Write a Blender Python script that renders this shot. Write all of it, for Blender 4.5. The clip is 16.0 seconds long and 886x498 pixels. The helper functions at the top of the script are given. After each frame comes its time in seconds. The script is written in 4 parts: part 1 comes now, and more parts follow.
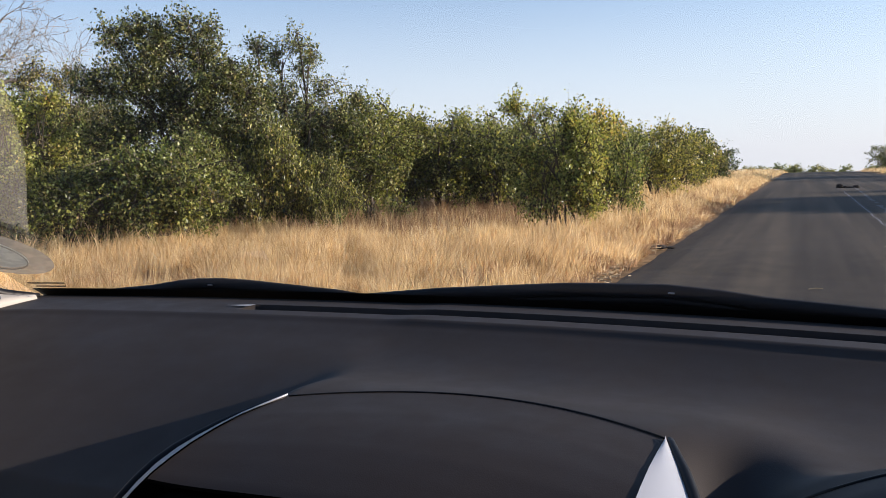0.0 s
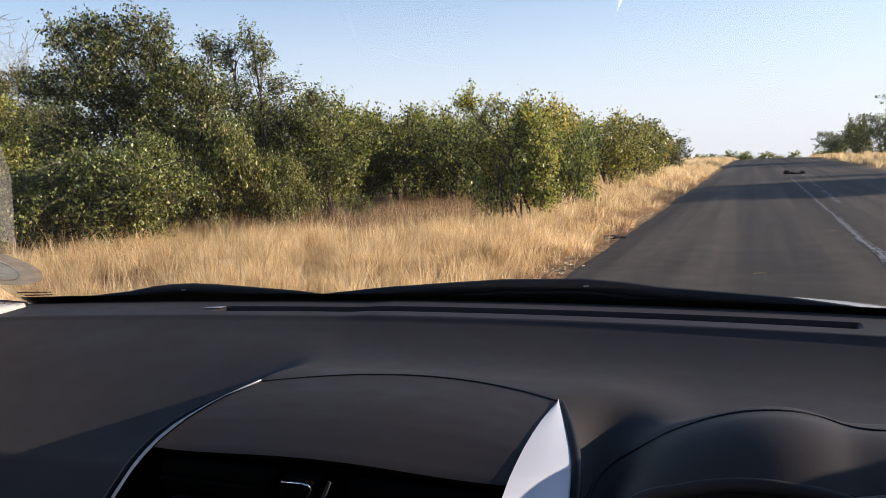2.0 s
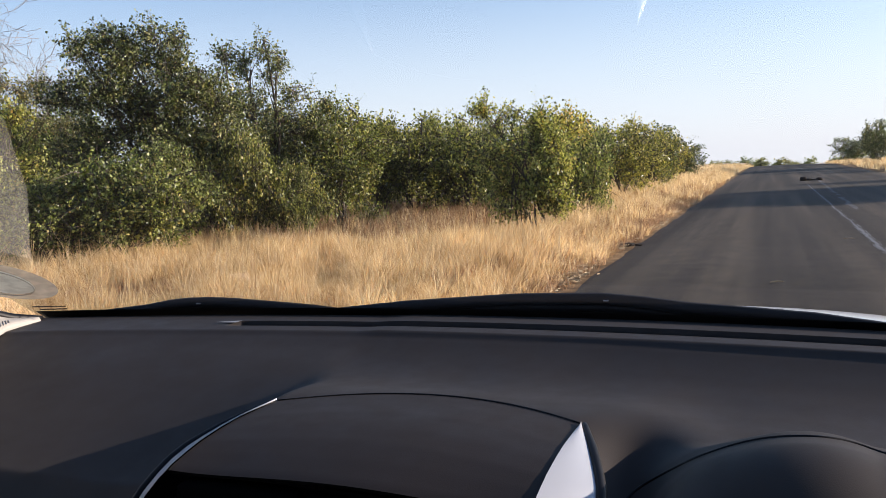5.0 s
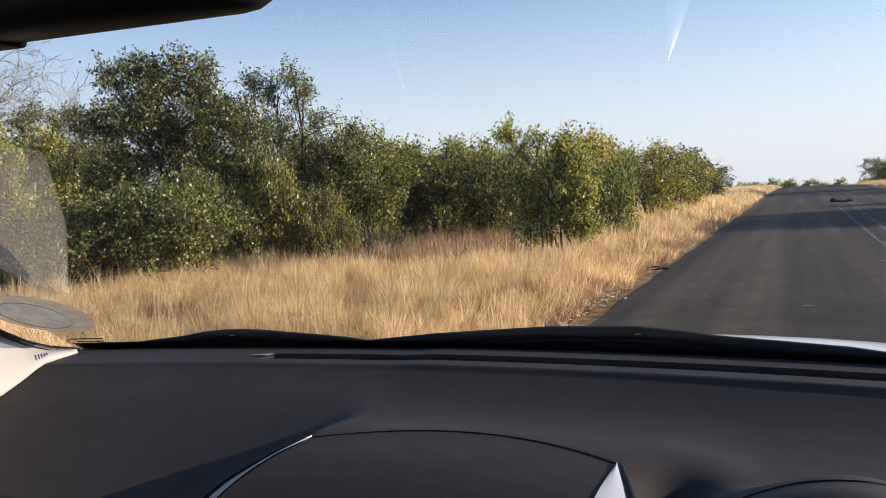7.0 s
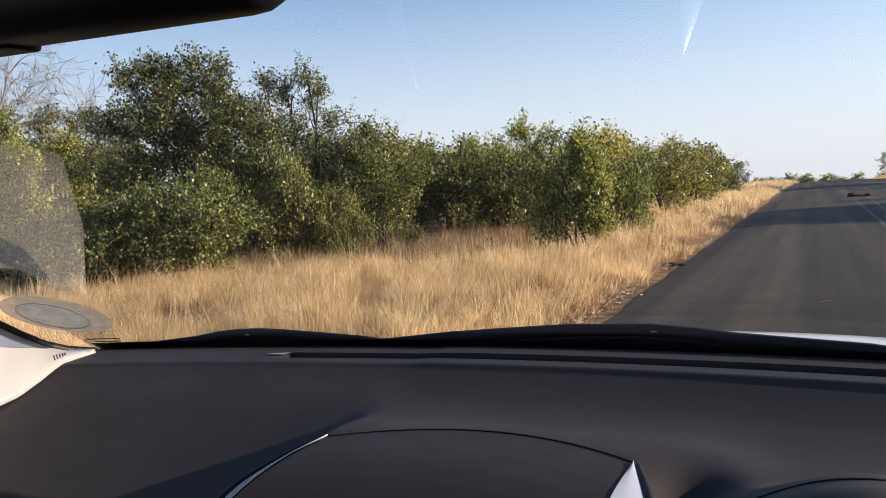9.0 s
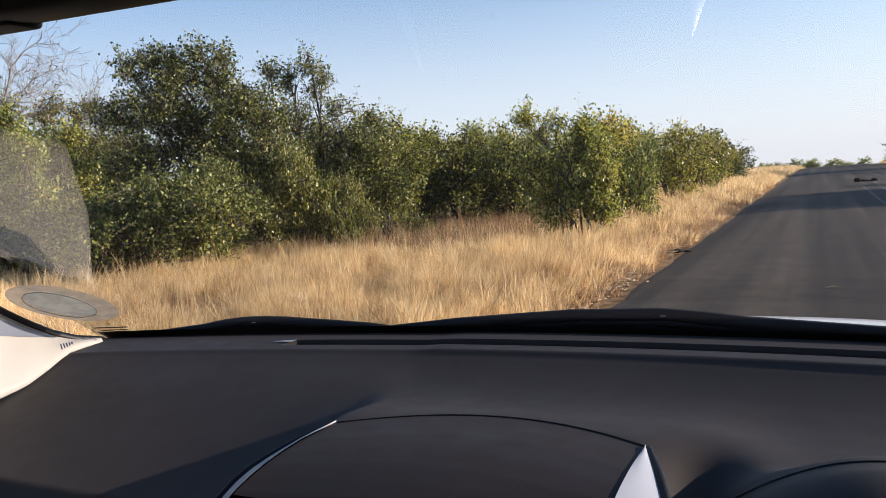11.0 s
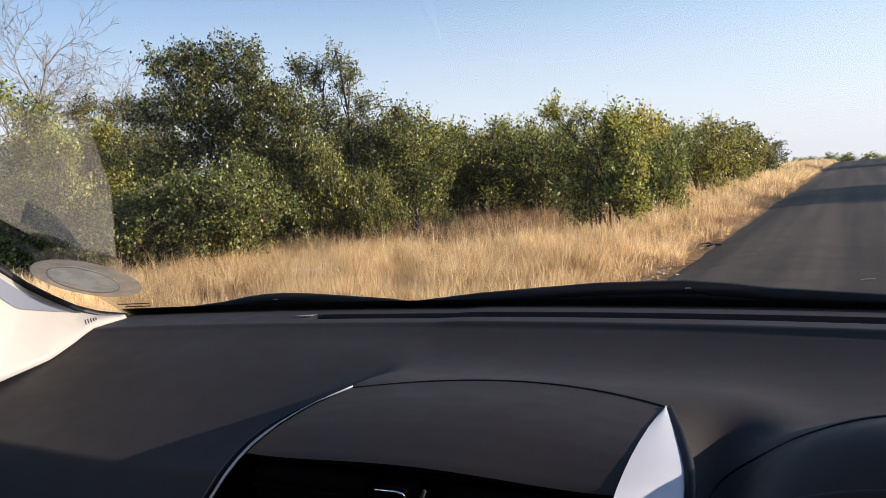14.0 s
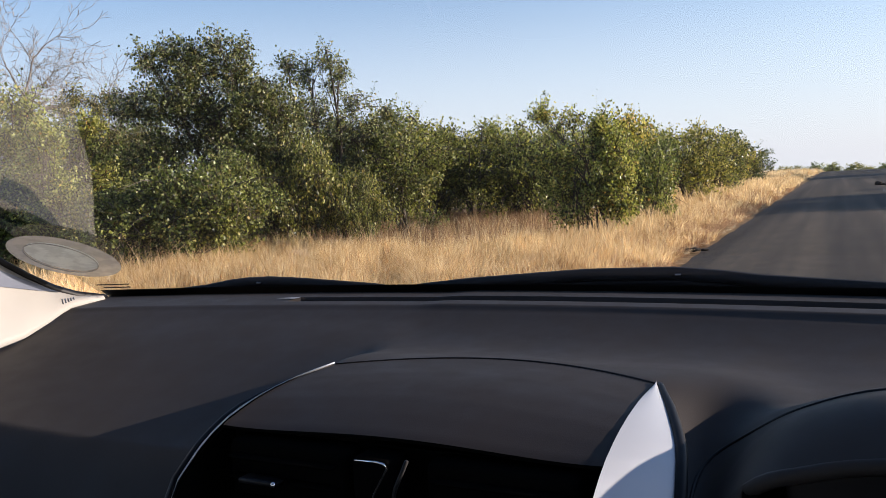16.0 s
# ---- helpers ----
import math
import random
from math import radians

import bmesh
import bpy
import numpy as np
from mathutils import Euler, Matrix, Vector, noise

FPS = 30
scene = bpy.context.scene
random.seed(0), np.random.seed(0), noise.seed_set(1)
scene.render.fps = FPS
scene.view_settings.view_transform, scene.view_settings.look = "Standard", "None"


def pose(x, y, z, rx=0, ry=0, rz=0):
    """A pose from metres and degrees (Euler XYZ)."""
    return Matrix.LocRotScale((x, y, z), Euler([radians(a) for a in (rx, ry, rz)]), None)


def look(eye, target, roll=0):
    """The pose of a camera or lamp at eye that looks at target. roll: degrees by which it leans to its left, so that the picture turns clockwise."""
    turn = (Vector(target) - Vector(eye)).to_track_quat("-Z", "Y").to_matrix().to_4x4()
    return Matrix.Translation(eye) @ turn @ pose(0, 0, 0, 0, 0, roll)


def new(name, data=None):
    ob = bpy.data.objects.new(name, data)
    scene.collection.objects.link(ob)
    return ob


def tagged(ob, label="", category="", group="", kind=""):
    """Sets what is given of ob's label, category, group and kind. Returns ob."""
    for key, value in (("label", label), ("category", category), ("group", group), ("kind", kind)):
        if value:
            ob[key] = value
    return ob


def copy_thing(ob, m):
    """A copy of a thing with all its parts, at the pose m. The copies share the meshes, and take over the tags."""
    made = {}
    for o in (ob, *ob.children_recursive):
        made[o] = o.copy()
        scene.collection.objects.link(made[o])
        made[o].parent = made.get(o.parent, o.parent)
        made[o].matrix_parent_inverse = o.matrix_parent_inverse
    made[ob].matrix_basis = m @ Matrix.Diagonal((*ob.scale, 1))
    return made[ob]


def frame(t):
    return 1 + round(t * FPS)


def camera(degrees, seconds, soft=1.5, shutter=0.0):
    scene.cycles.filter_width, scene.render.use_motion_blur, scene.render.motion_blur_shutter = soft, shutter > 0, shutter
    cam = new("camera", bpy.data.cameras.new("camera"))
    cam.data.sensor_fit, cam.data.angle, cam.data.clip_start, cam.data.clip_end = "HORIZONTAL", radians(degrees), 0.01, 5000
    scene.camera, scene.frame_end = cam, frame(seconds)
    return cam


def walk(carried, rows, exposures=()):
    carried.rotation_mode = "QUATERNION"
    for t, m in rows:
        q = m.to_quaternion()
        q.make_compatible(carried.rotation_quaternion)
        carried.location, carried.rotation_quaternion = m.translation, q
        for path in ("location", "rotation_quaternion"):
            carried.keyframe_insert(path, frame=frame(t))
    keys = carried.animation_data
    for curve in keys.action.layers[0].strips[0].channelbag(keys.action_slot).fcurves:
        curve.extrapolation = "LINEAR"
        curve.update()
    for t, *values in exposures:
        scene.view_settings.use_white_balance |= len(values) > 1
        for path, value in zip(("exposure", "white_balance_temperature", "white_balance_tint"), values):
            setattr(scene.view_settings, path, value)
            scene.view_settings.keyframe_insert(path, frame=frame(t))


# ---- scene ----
cam = camera(57.9, 16.0, soft=0.5)

PATH = [
    (0, (-0.087, 0.122, 1.227), (-0.907, 1.935, 1.027), -1.4),
    (0.5, (-0.062, 0.075, 1.235), (-0.846, 1.911, 1.113), -0.6),
    (1, (-0.034, 0.028, 1.239), (-0.799, 1.868, 1.062), -1.5),
    (1.5, (-0.012, -0.002, 1.253), (-0.765, 1.838, 1.035), -2.5),
    (2, (-0.005, -0.014, 1.257), (-0.732, 1.836, 1.038), -2.6),
    (2.5, (-0.002, -0.013, 1.255), (-0.704, 1.847, 1.039), -2.8),
    (3, (0.0, -0.007, 1.251), (-0.695, 1.854, 1.024), -3.1),
    (3.5, (0.0, -0.004, 1.25), (-0.677, 1.862, 1.013), -3.0),
    (4, (-0.001, -0.002, 1.25), (-0.691, 1.859, 1.004), -3.0),
    (4.5, (-0.007, -0.002, 1.257), (-0.746, 1.842, 1.023), -3.0),
    (5, (-0.015, 0.0, 1.265), (-0.774, 1.839, 1.066), -2.8),
    (7.5, (-0.02, -0.009, 1.283), (-0.843, 1.809, 1.146), -3.2),
    (8, (-0.02, -0.009, 1.284), (-0.845, 1.808, 1.146), -3.2),
    (8.5, (-0.02, -0.007, 1.283), (-0.853, 1.806, 1.142), -3.4),
    (9, (-0.02, -0.007, 1.282), (-0.869, 1.798, 1.14), -3.6),
    (11.5, (-0.027, 0.0, 1.274), (-0.89, 1.795, 1.1), -4.1),
    (12, (-0.026, 0.002, 1.27), (-0.906, 1.789, 1.094), -4.0),
    (12.5, (-0.026, 0.008, 1.266), (-0.947, 1.774, 1.083), -4.2),
    (13, (-0.023, 0.013, 1.255), (-0.959, 1.769, 1.055), -4.5),
    (13.5, (-0.024, 0.016, 1.253), (-0.954, 1.775, 1.06), -4.3),
    (14, (-0.022, 0.011, 1.241), (-0.947, 1.775, 1.068), -4.4),
    (14.5, (-0.029, 0.009, 1.222), (-0.946, 1.779, 1.056), -4.1),
    (15, (-0.033, 0.021, 1.217), (-0.933, 1.8, 1.055), -3.3),
    (15.5, (-0.034, 0.022, 1.217), (-0.926, 1.805, 1.058), -3.1),
    (16, (-0.032, 0.026, 1.211), (-0.928, 1.806, 1.042), -3.3),
]
walk(cam, [(t, look(eye, target, roll)) for t, eye, target, roll in PATH], [(0, 1.13, 6500, 19), (0.5, 1.15, 6500, 19), (1.0, 1.05, 6500, 19), (1.6, 1.19, 6500, 19), (5.0, 1.22, 6500, 19), (7.3, 1.10, 6500, 19), (9.2, 1.10, 6500, 19), (11.5, 1.17, 6500, 19), (13.0, 1.19, 6500, 19), (16.0, 1.14, 6500, 19)])

# ---------------------------------------------------------------- world and sun
SUN_AZ, SUN_EL = radians(65), radians(14.3)      # clockwise from straight ahead, above the horizon
world = bpy.data.worlds.new("sky")
scene.world = world
world.use_nodes = True
wn = world.node_tree
wn.nodes.clear()
sky = wn.nodes.new("ShaderNodeTexSky")
sky.sky_type = 'NISHITA'
sky.sun_disc = False
sky.sun_elevation, sky.sun_rotation = SUN_EL, SUN_AZ
sky.air_density, sky.dust_density, sky.ozone_density = 1.0, 0.6, 3.0
bg = wn.nodes.new("ShaderNodeBackground")
bg.inputs["Strength"].default_value = 0.125
wo = wn.nodes.new("ShaderNodeOutputWorld")
# pale haze that thins out with height above the horizon
wt = wn.nodes.new("ShaderNodeTexCoord")
ws = wn.nodes.new("ShaderNodeSeparateXYZ")
wr_ = wn.nodes.new("ShaderNodeMapRange")
wr_.inputs["From Min"].default_value, wr_.inputs["From Max"].default_value = 0.0, 0.30
wr_.inputs["To Min"].default_value, wr_.inputs["To Max"].default_value = 0.8, 0.0
wr_.interpolation_type = 'SMOOTHSTEP'
wm = wn.nodes.new("ShaderNodeMix")
wm.data_type = 'RGBA'
wm.inputs[7].default_value = (4.2, 4.5, 4.95, 1)
wn.links.new(wt.outputs["Generated"], ws.inputs[0])
wn.links.new(ws.outputs["Z"], wr_.inputs["Value"])
wn.links.new(wr_.outputs[0], wm.inputs[0])
wv = wn.nodes.new("ShaderNodeCombineXYZ")
wx = wn.nodes.new("ShaderNodeMath")
wx.operation = 'MAXIMUM'
wx.inputs[1].default_value = 0.01
wn.links.new(ws.outputs["Z"], wx.inputs[0])
wn.links.new(ws.outputs["X"], wv.inputs["X"])
wn.links.new(ws.outputs["Y"], wv.inputs["Y"])
wn.links.new(wx.outputs[0], wv.inputs["Z"])
wn.links.new(wv.outputs[0], sky.inputs[0])
wn.links.new(sky.outputs[0], wm.inputs[6])
wn.links.new(wm.outputs[2], bg.inputs["Color"])
wn.links.new(bg.outputs[0], wo.inputs["Surface"])

sun_data = bpy.data.lights.new("sun", 'SUN')
sun_data.energy, sun_data.angle, sun_data.color = 5.0, radians(0.55), (1.0, 0.88, 0.72)
sun = new("sun", sun_data)
sun_dir = Vector((math.sin(SUN_AZ) * math.cos(SUN_EL), math.cos(SUN_AZ) * math.cos(SUN_EL), math.sin(SUN_EL)))
sun.matrix_world = look(sun_dir * 60, (0, 0, 0))

# ---------------------------------------------------------------- materials


class Nodes:
    """A small helper to string shader nodes together."""

    def __init__(self, name):
        self.mat = bpy.data.materials.new(name)
        self.mat.use_nodes = True
        self.tree = self.mat.node_tree
        self.tree.nodes.clear()
        self.out = self.add("ShaderNodeOutputMaterial")

    def add(self, kind):
        return self.tree.nodes.new(kind)

    def join(self, a, b):
        self.tree.links.new(a, b)

    def noise(self, scale, detail=4, stretch=(1, 1, 1), rough=0.55, coords="Object"):
        tc = self.add("ShaderNodeTexCoord")
        mp = self.add("ShaderNodeMapping")
        mp.inputs["Scale"].default_value = stretch
        nz = self.add("ShaderNodeTexNoise")
        nz.inputs["Scale"].default_value, nz.inputs["Detail"].default_value = scale, detail
        nz.inputs["Roughness"].default_value = rough
        self.join(tc.outputs[coords], mp.inputs["Vector"])
        self.join(mp.outputs[0], nz.inputs["Vector"])
        return nz.outputs["Fac"]

    def ramp(self, fac, stops):
        r = self.add("ShaderNodeValToRGB")
        el = r.color_ramp.elements
        while len(el) < len(stops):
            el.new(0.5)
        for e, (pos, col) in zip(el, stops):
            e.position, e.color = pos, (*col, 1)
        self.join(fac, r.inputs["Fac"])
        return r.outputs["Color"]

    def mix(self, a, b, fac, blend='MIX'):
        m = self.add("ShaderNodeMix")
        m.data_type, m.blend_type = 'RGBA', blend
        for sock, v in ((m.inputs[0], fac), (m.inputs[6], a), (m.inputs[7], b)):
            if isinstance(v, (int, float)):
                sock.default_value = v
            elif isinstance(v, tuple):
                sock.default_value = (*v, 1)
            else:
                self.join(v, sock)
        return m.outputs[2]

    def bsdf(self, color, rough=0.6, metal=0.0, spec=0.5, bump=None, strength=0.3, distance=0.01, coat=0.0):
        b = self.add("ShaderNodeBsdfPrincipled")
        for sock, v in ((b.inputs["Base Color"], color), (b.inputs["Roughness"], rough), (b.inputs["Metallic"], metal)):
            if isinstance(v, (int, float)):
                sock.default_value = v
            elif isinstance(v, tuple):
                sock.default_value = (*v, 1)
            else:
                self.join(v, sock)
        b.inputs["Specular IOR Level"].default_value = spec
        b.inputs["Coat Weight"].default_value = coat
        if bump is not None:
            n = self.add("ShaderNodeBump")
            n.inputs["Strength"].default_value, n.inputs["Distance"].default_value = strength, distance
            self.join(bump, n.inputs["Height"])
            self.join(n.outputs[0], b.inputs["Normal"])
        return b.outputs[0]

    def done(self, shader):
        self.join(shader, self.out.inputs["Surface"])
        return self.mat


def plain(name, color, rough, metal=0.0, spec=0.5, grain=0.0, grain_scale=400.0, vary=0.12, vary_scale=6.0, coat=0.0):
    n = Nodes(name)
    big = n.noise(vary_scale, 5)
    lo = tuple(c * (1 - vary) for c in color)
    hi = tuple(min(1, c * (1 + vary)) for c in color)
    col = n.ramp(big, [(0.3, lo), (0.7, hi)])
    fine = n.noise(grain_scale, 2) if grain else None
    return n.done(n.bsdf(col, rough, metal, spec, fine, grain, 0.002, coat))


def leaf_material(name, stops, translucent=0.32, gloss=0.36):
    n = Nodes(name)
    geo = n.add("ShaderNodeNewGeometry")
    col = n.ramp(geo.outputs["Random Per Island"], stops)
    patch = n.noise(0.9, 3)
    tint = n.ramp(patch, [(0.35, (0.72, 0.80, 0.75)), (0.65, (1.10, 1.08, 0.92))])
    col = n.mix(col, tint, 1.0, 'MULTIPLY')
    info = n.add("ShaderNodeObjectInfo")
    shade = n.ramp(info.outputs["Random"], [(0.0, (0.82, 0.92, 0.9)), (1.0, (1.15, 1.05, 0.9))])
    col = n.mix(col, shade, 1.0, 'MULTIPLY')
    front = n.bsdf(col, gloss, 0, 0.6)
    tr = n.add("ShaderNodeBsdfTranslucent")
    n.join(n.mix(col, (1.2, 1.2, 0.7), 1.0, 'MULTIPLY'), tr.inputs["Color"])
    mx = n.add("ShaderNodeMixShader")
    mx.inputs[0].default_value = translucent
    n.join(front, mx.inputs[1])
    n.join(tr.outputs[0], mx.inputs[2])
    return n.done(mx.outputs[0])


LEAF = leaf_material("mopane_leaf", [(0.0, (0.022, 0.028, 0.010)), (0.35, (0.060, 0.080, 0.025)), (0.7, (0.16, 0.19, 0.066)), (0.9, (0.32, 0.34, 0.18)), (1.0, (0.40, 0.32, 0.16))], 0.28, 0.28)
LEAF_D = leaf_material("deep_green_leaf", [(0.0, (0.038, 0.046, 0.017)), (0.35, (0.155, 0.168, 0.052)), (0.75, (0.38, 0.385, 0.135)), (1.0, (0.54, 0.46, 0.20))], 0.47, 0.34)
LEAF_B = leaf_material("bright_leaf", [(0.0, (0.028, 0.036, 0.012)), (0.35, (0.125, 0.148, 0.038)), (0.7, (0.33, 0.355, 0.10)), (0.9, (0.42, 0.43, 0.20)), (1.0, (0.50, 0.38, 0.17))], 0.36, 0.38)
LEAF_Y = leaf_material("yellowing_leaf", [(0.0, (0.055, 0.06, 0.018)), (0.3, (0.24, 0.245, 0.065)), (0.65, (0.52, 0.50, 0.16)), (0.9, (0.62, 0.57, 0.26)), (1.0, (0.64, 0.37, 0.11))], 0.50, 0.36)
LEAF_G = leaf_material("grey_leaf", [(0.0, (0.05, 0.058, 0.028)), (0.5, (0.18, 0.185, 0.085)), (0.85, (0.42, 0.39, 0.20)), (1.0, (0.50, 0.34, 0.15))], 0.36, 0.40)


# leaf colour lightened and greyed to stand in for haze over the distance
LEAF_H = leaf_material("hazed_far_leaf", [(0.0, (0.16, 0.17, 0.12)), (0.5, (0.30, 0.31, 0.22)), (1.0, (0.48, 0.46, 0.34))], 0.45, 0.5)


def bark_material(name, lo, hi):
    n = Nodes(name)
    f = n.noise(18, 6, (1, 1, 0.25))
    return n.done(n.bsdf(n.ramp(f, [(0.3, lo), (0.7, hi)]), 0.9, 0, 0.2, f, 0.6, 0.01))


BARK = bark_material("grey_bark", (0.05, 0.04, 0.03), (0.15, 0.125, 0.10))
DEAD = bark_material("dead_bark", (0.11, 0.092, 0.078), (0.36, 0.31, 0.265))


def grass_material(name, stops, translucent=0.58):
    n = Nodes(name)
    geo = n.add("ShaderNodeNewGeometry")
    col = n.ramp(geo.outputs["Random Per Island"], stops)
    patch = n.noise(0.55, 4)
    tint = n.ramp(patch, [(0.3, (0.80, 0.70, 0.58)), (0.5, (1.0, 0.95, 0.9)), (0.7, (1.12, 1.08, 1.0))])
    col = n.mix(col, tint, 1.0, 'MULTIPLY')
    tuft = n.ramp(n.noise(3.2, 3), [(0.33, (0.60, 0.51, 0.42)), (0.48, (1.0, 0.97, 0.93)), (0.66, (1.24, 1.24, 1.20))])
    col = n.mix(col, tuft, 1.0, 'MULTIPLY')
    front = n.bsdf(col, 0.62, 0, 0.3)
    tr = n.add("ShaderNodeBsdfTranslucent")
    n.join(col, tr.inputs["Color"])
    mx = n.add("ShaderNodeMixShader")
    mx.inputs[0].default_value = translucent
    n.join(front, mx.inputs[1])
    n.join(tr.outputs[0], mx.inputs[2])
    return n.done(mx.outputs[0])


STRAW = grass_material("dry_grass", [(0.0, (0.42, 0.29, 0.14)), (0.2, (0.68, 0.52, 0.29)), (0.55, (0.88, 0.71, 0.42)), (1.0, (0.98, 0.87, 0.62))])
STRAW_RED = grass_material("russet_grass", [(0.0, (0.22, 0.13, 0.075)), (0.5, (0.44, 0.29, 0.18)), (1.0, (0.64, 0.48, 0.33))])


def ground_material():
    n = Nodes("dry_soil")
    a = n.noise(0.25, 6)
    b = n.noise(6.0, 8)
    col = n.ramp(a, [(0.3, (0.20, 0.13, 0.075)), (0.5, (0.31, 0.21, 0.115)), (0.7, (0.40, 0.29, 0.155))])
    col = n.mix(col, n.ramp(b, [(0.35, (0.45, 0.42, 0.40)), (0.65, (1.15, 1.1, 1.05))]), 1.0, 'MULTIPLY')
    return n.done(n.bsdf(col, 0.95, 0, 0.1, b, 0.8, 0.03))


def road_material():
    n = Nodes("worn_asphalt")
    fine = n.noise(140, 3)
    mid = n.noise(3.0, 6)
    track = n.noise(1.7, 4, (1.0, 0.02, 1.0))
    col = n.ramp(track, [(0.35, (0.046, 0.040, 0.033)), (0.5, (0.070, 0.059, 0.047)), (0.65, (0.110, 0.091, 0.068))])
    col = n.mix(col, n.ramp(mid, [(0.3, (0.82, 0.82, 0.84)), (0.7, (1.14, 1.12, 1.08))]), 1.0, 'MULTIPLY')
    col = n.mix(col, n.ramp(fine, [(0.35, (0.62, 0.62, 0.62)), (0.65, (1.45, 1.42, 1.38))]), 1.0, 'MULTIPLY')
    return n.done(n.bsdf(col, 0.8, 0, 0.14, fine, 0.5, 0.006))


SOIL, ASPHALT = ground_material(), road_material()
PAINT = plain("worn_road_paint", (0.18, 0.18, 0.185), 0.8, grain=0.4, grain_scale=60, vary=0.3, vary_scale=14)
SMEAR = plain("faded_road_paint", (0.098, 0.093, 0.088), 0.8, grain=0.4, grain_scale=60, vary=0.35, vary_scale=9)
LITTER = plain("dry_litter", (0.44, 0.34, 0.21), 0.9, vary=0.5, vary_scale=3)
DUNG = plain("dry_dung", (0.035, 0.026, 0.02), 0.95, grain=0.8, grain_scale=60, vary=0.4, vary_scale=30)


def dash_material(name, color, rough):
    n = Nodes(name)
    tc = n.add("ShaderNodeTexCoord")
    vo = n.add("ShaderNodeTexVoronoi")
    vo.inputs["Scale"].default_value = 900
    n.join(tc.outputs["Object"], vo.inputs["Vector"])
    dust = n.noise(7, 6)
    col = n.ramp(dust, [(0.3, tuple(c * 0.9 for c in color)), (0.75, tuple(c * 1.12 for c in color))])
    rg = n.ramp(n.noise(22, 4), [(0.3, (rough - 0.05,) * 3), (0.7, (rough + 0.07,) * 3)])
    return n.done(n.bsdf(col, rg, 0, 0.16, vo.outputs["Distance"], 0.09, 0.0006))


DASH = dash_material("grained_black_plastic", (0.029, 0.0256, 0.0243), 0.60)
POD = dash_material("pod_plastic", (0.0205, 0.0168, 0.0156), 0.6)
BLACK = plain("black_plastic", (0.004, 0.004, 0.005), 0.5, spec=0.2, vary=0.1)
MATT = plain("matt_black", (0.003, 0.003, 0.003), 0.95, spec=0.0, vary=0.1)
RUBBER = plain("black_rubber", (0.008, 0.008, 0.009), 0.65, spec=0.25, vary=0.2)
SILVER = plain("satin_silver_paint", (0.36, 0.38, 0.41), 0.36, metal=0.35, vary=0.04)
CREAM = plain("cream_trim", (0.26, 0.253, 0.236), 0.6, grain=0.15, grain_scale=900, vary=0.03)
MARK = plain("scuffed_metal", (0.30, 0.30, 0.30), 0.5, metal=0.5, vary=0.1)
BADGE = plain("grey_trim_inset", (0.10, 0.115, 0.15), 0.6, spec=0.3, vary=0.1)
WHITE = plain("white_car_paint", (0.80, 0.80, 0.79), 0.25, vary=0.02, coat=0.5)
LINING = plain("headlining", (0.42, 0.41, 0.39), 0.95, grain=0.3, grain_scale=500, vary=0.06)
CHROME = plain("chrome", (0.75, 0.75, 0.76), 0.12, metal=1.0, vary=0.03)
MIRROR = plain("mirror_silver", (0.9, 0.9, 0.9), 0.02, metal=1.0, vary=0.0)


def pane_material(name, haze, color, fac):
    """Clear pane with a faint gloss; fac is how much of the light a film on it scatters."""
    n = Nodes(name)
    clear = n.add("ShaderNodeBsdfTransparent")
    clear.inputs["Color"].default_value = (0.78, 0.805, 0.80, 1)
    gloss = n.add("ShaderNodeBsdfGlossy")
    gloss.inputs["Roughness"].default_value = 0.0
    fr = n.add("ShaderNodeFresnel")
    fr.inputs["IOR"].default_value = 1.45
    m1 = n.add("ShaderNodeMixShader")
    two = n.add("ShaderNodeMath")
    two.operation, two.use_clamp = 'MULTIPLY', True
    two.inputs[1].default_value = 1.75
    n.join(fr.outputs[0], two.inputs[0])
    n.join(two.outputs[0], m1.inputs[0])
    n.join(clear.outputs[0], m1.inputs[1])
    n.join(gloss.outputs[0], m1.inputs[2])
    if not haze:
        return n.done(m1.outputs[0])
    d = n.add("ShaderNodeBsdfDiffuse")
    smear = n.noise(34, 6, (1, 1, 2.5))
    n.join(n.ramp(smear, [(0.42, tuple(c * 0.55 for c in color)), (0.58, color)]), d.inputs["Color"])
    m2 = n.add("ShaderNodeMixShader")
    n.join(n.ramp(n.noise(9, 4), [(0.3, (fac * 0.85,) * 3), (0.7, (fac * 1.15,) * 3)]), m2.inputs[0])
    tl = n.add("ShaderNodeBsdfTranslucent")
    tl.inputs["Color"].default_value = (*color, 1)
    both = n.add("ShaderNodeMixShader")
    n.join(d.outputs[0], both.inputs[1])
    n.join(tl.outputs[0], both.inputs[2])
    n.join(clear.outputs[0], m2.inputs[1])
    n.join(both.outputs[0], m2.inputs[2])
    return n.done(m2.outputs[0])


GLASS = pane_material("windscreen_glass", False, None, 0)
DISC_RIM = pane_material("disc_rim_film", True, (0.36, 0.33, 0.28), 0.72)
DISC = pane_material("disc_paper", True, (0.80, 0.83, 0.79), 0.82)


# ---------------------------------------------------------------- mesh helpers
def mesh_ob(name, verts, faces, material, parent=None, label="", smooth=False):
    me = bpy.data.meshes.new(name)
    me.from_pydata([tuple(map(float, v)) for v in verts], [], [tuple(map(int, q)) for q in faces])
    me.materials.append(material)
    if smooth:
        me.polygons.foreach_set("use_smooth", [True] * len(me.polygons))
    me.update()
    ob = new(name, me)
    if parent is not None:
        ob.parent = parent
    return tagged(ob, label)


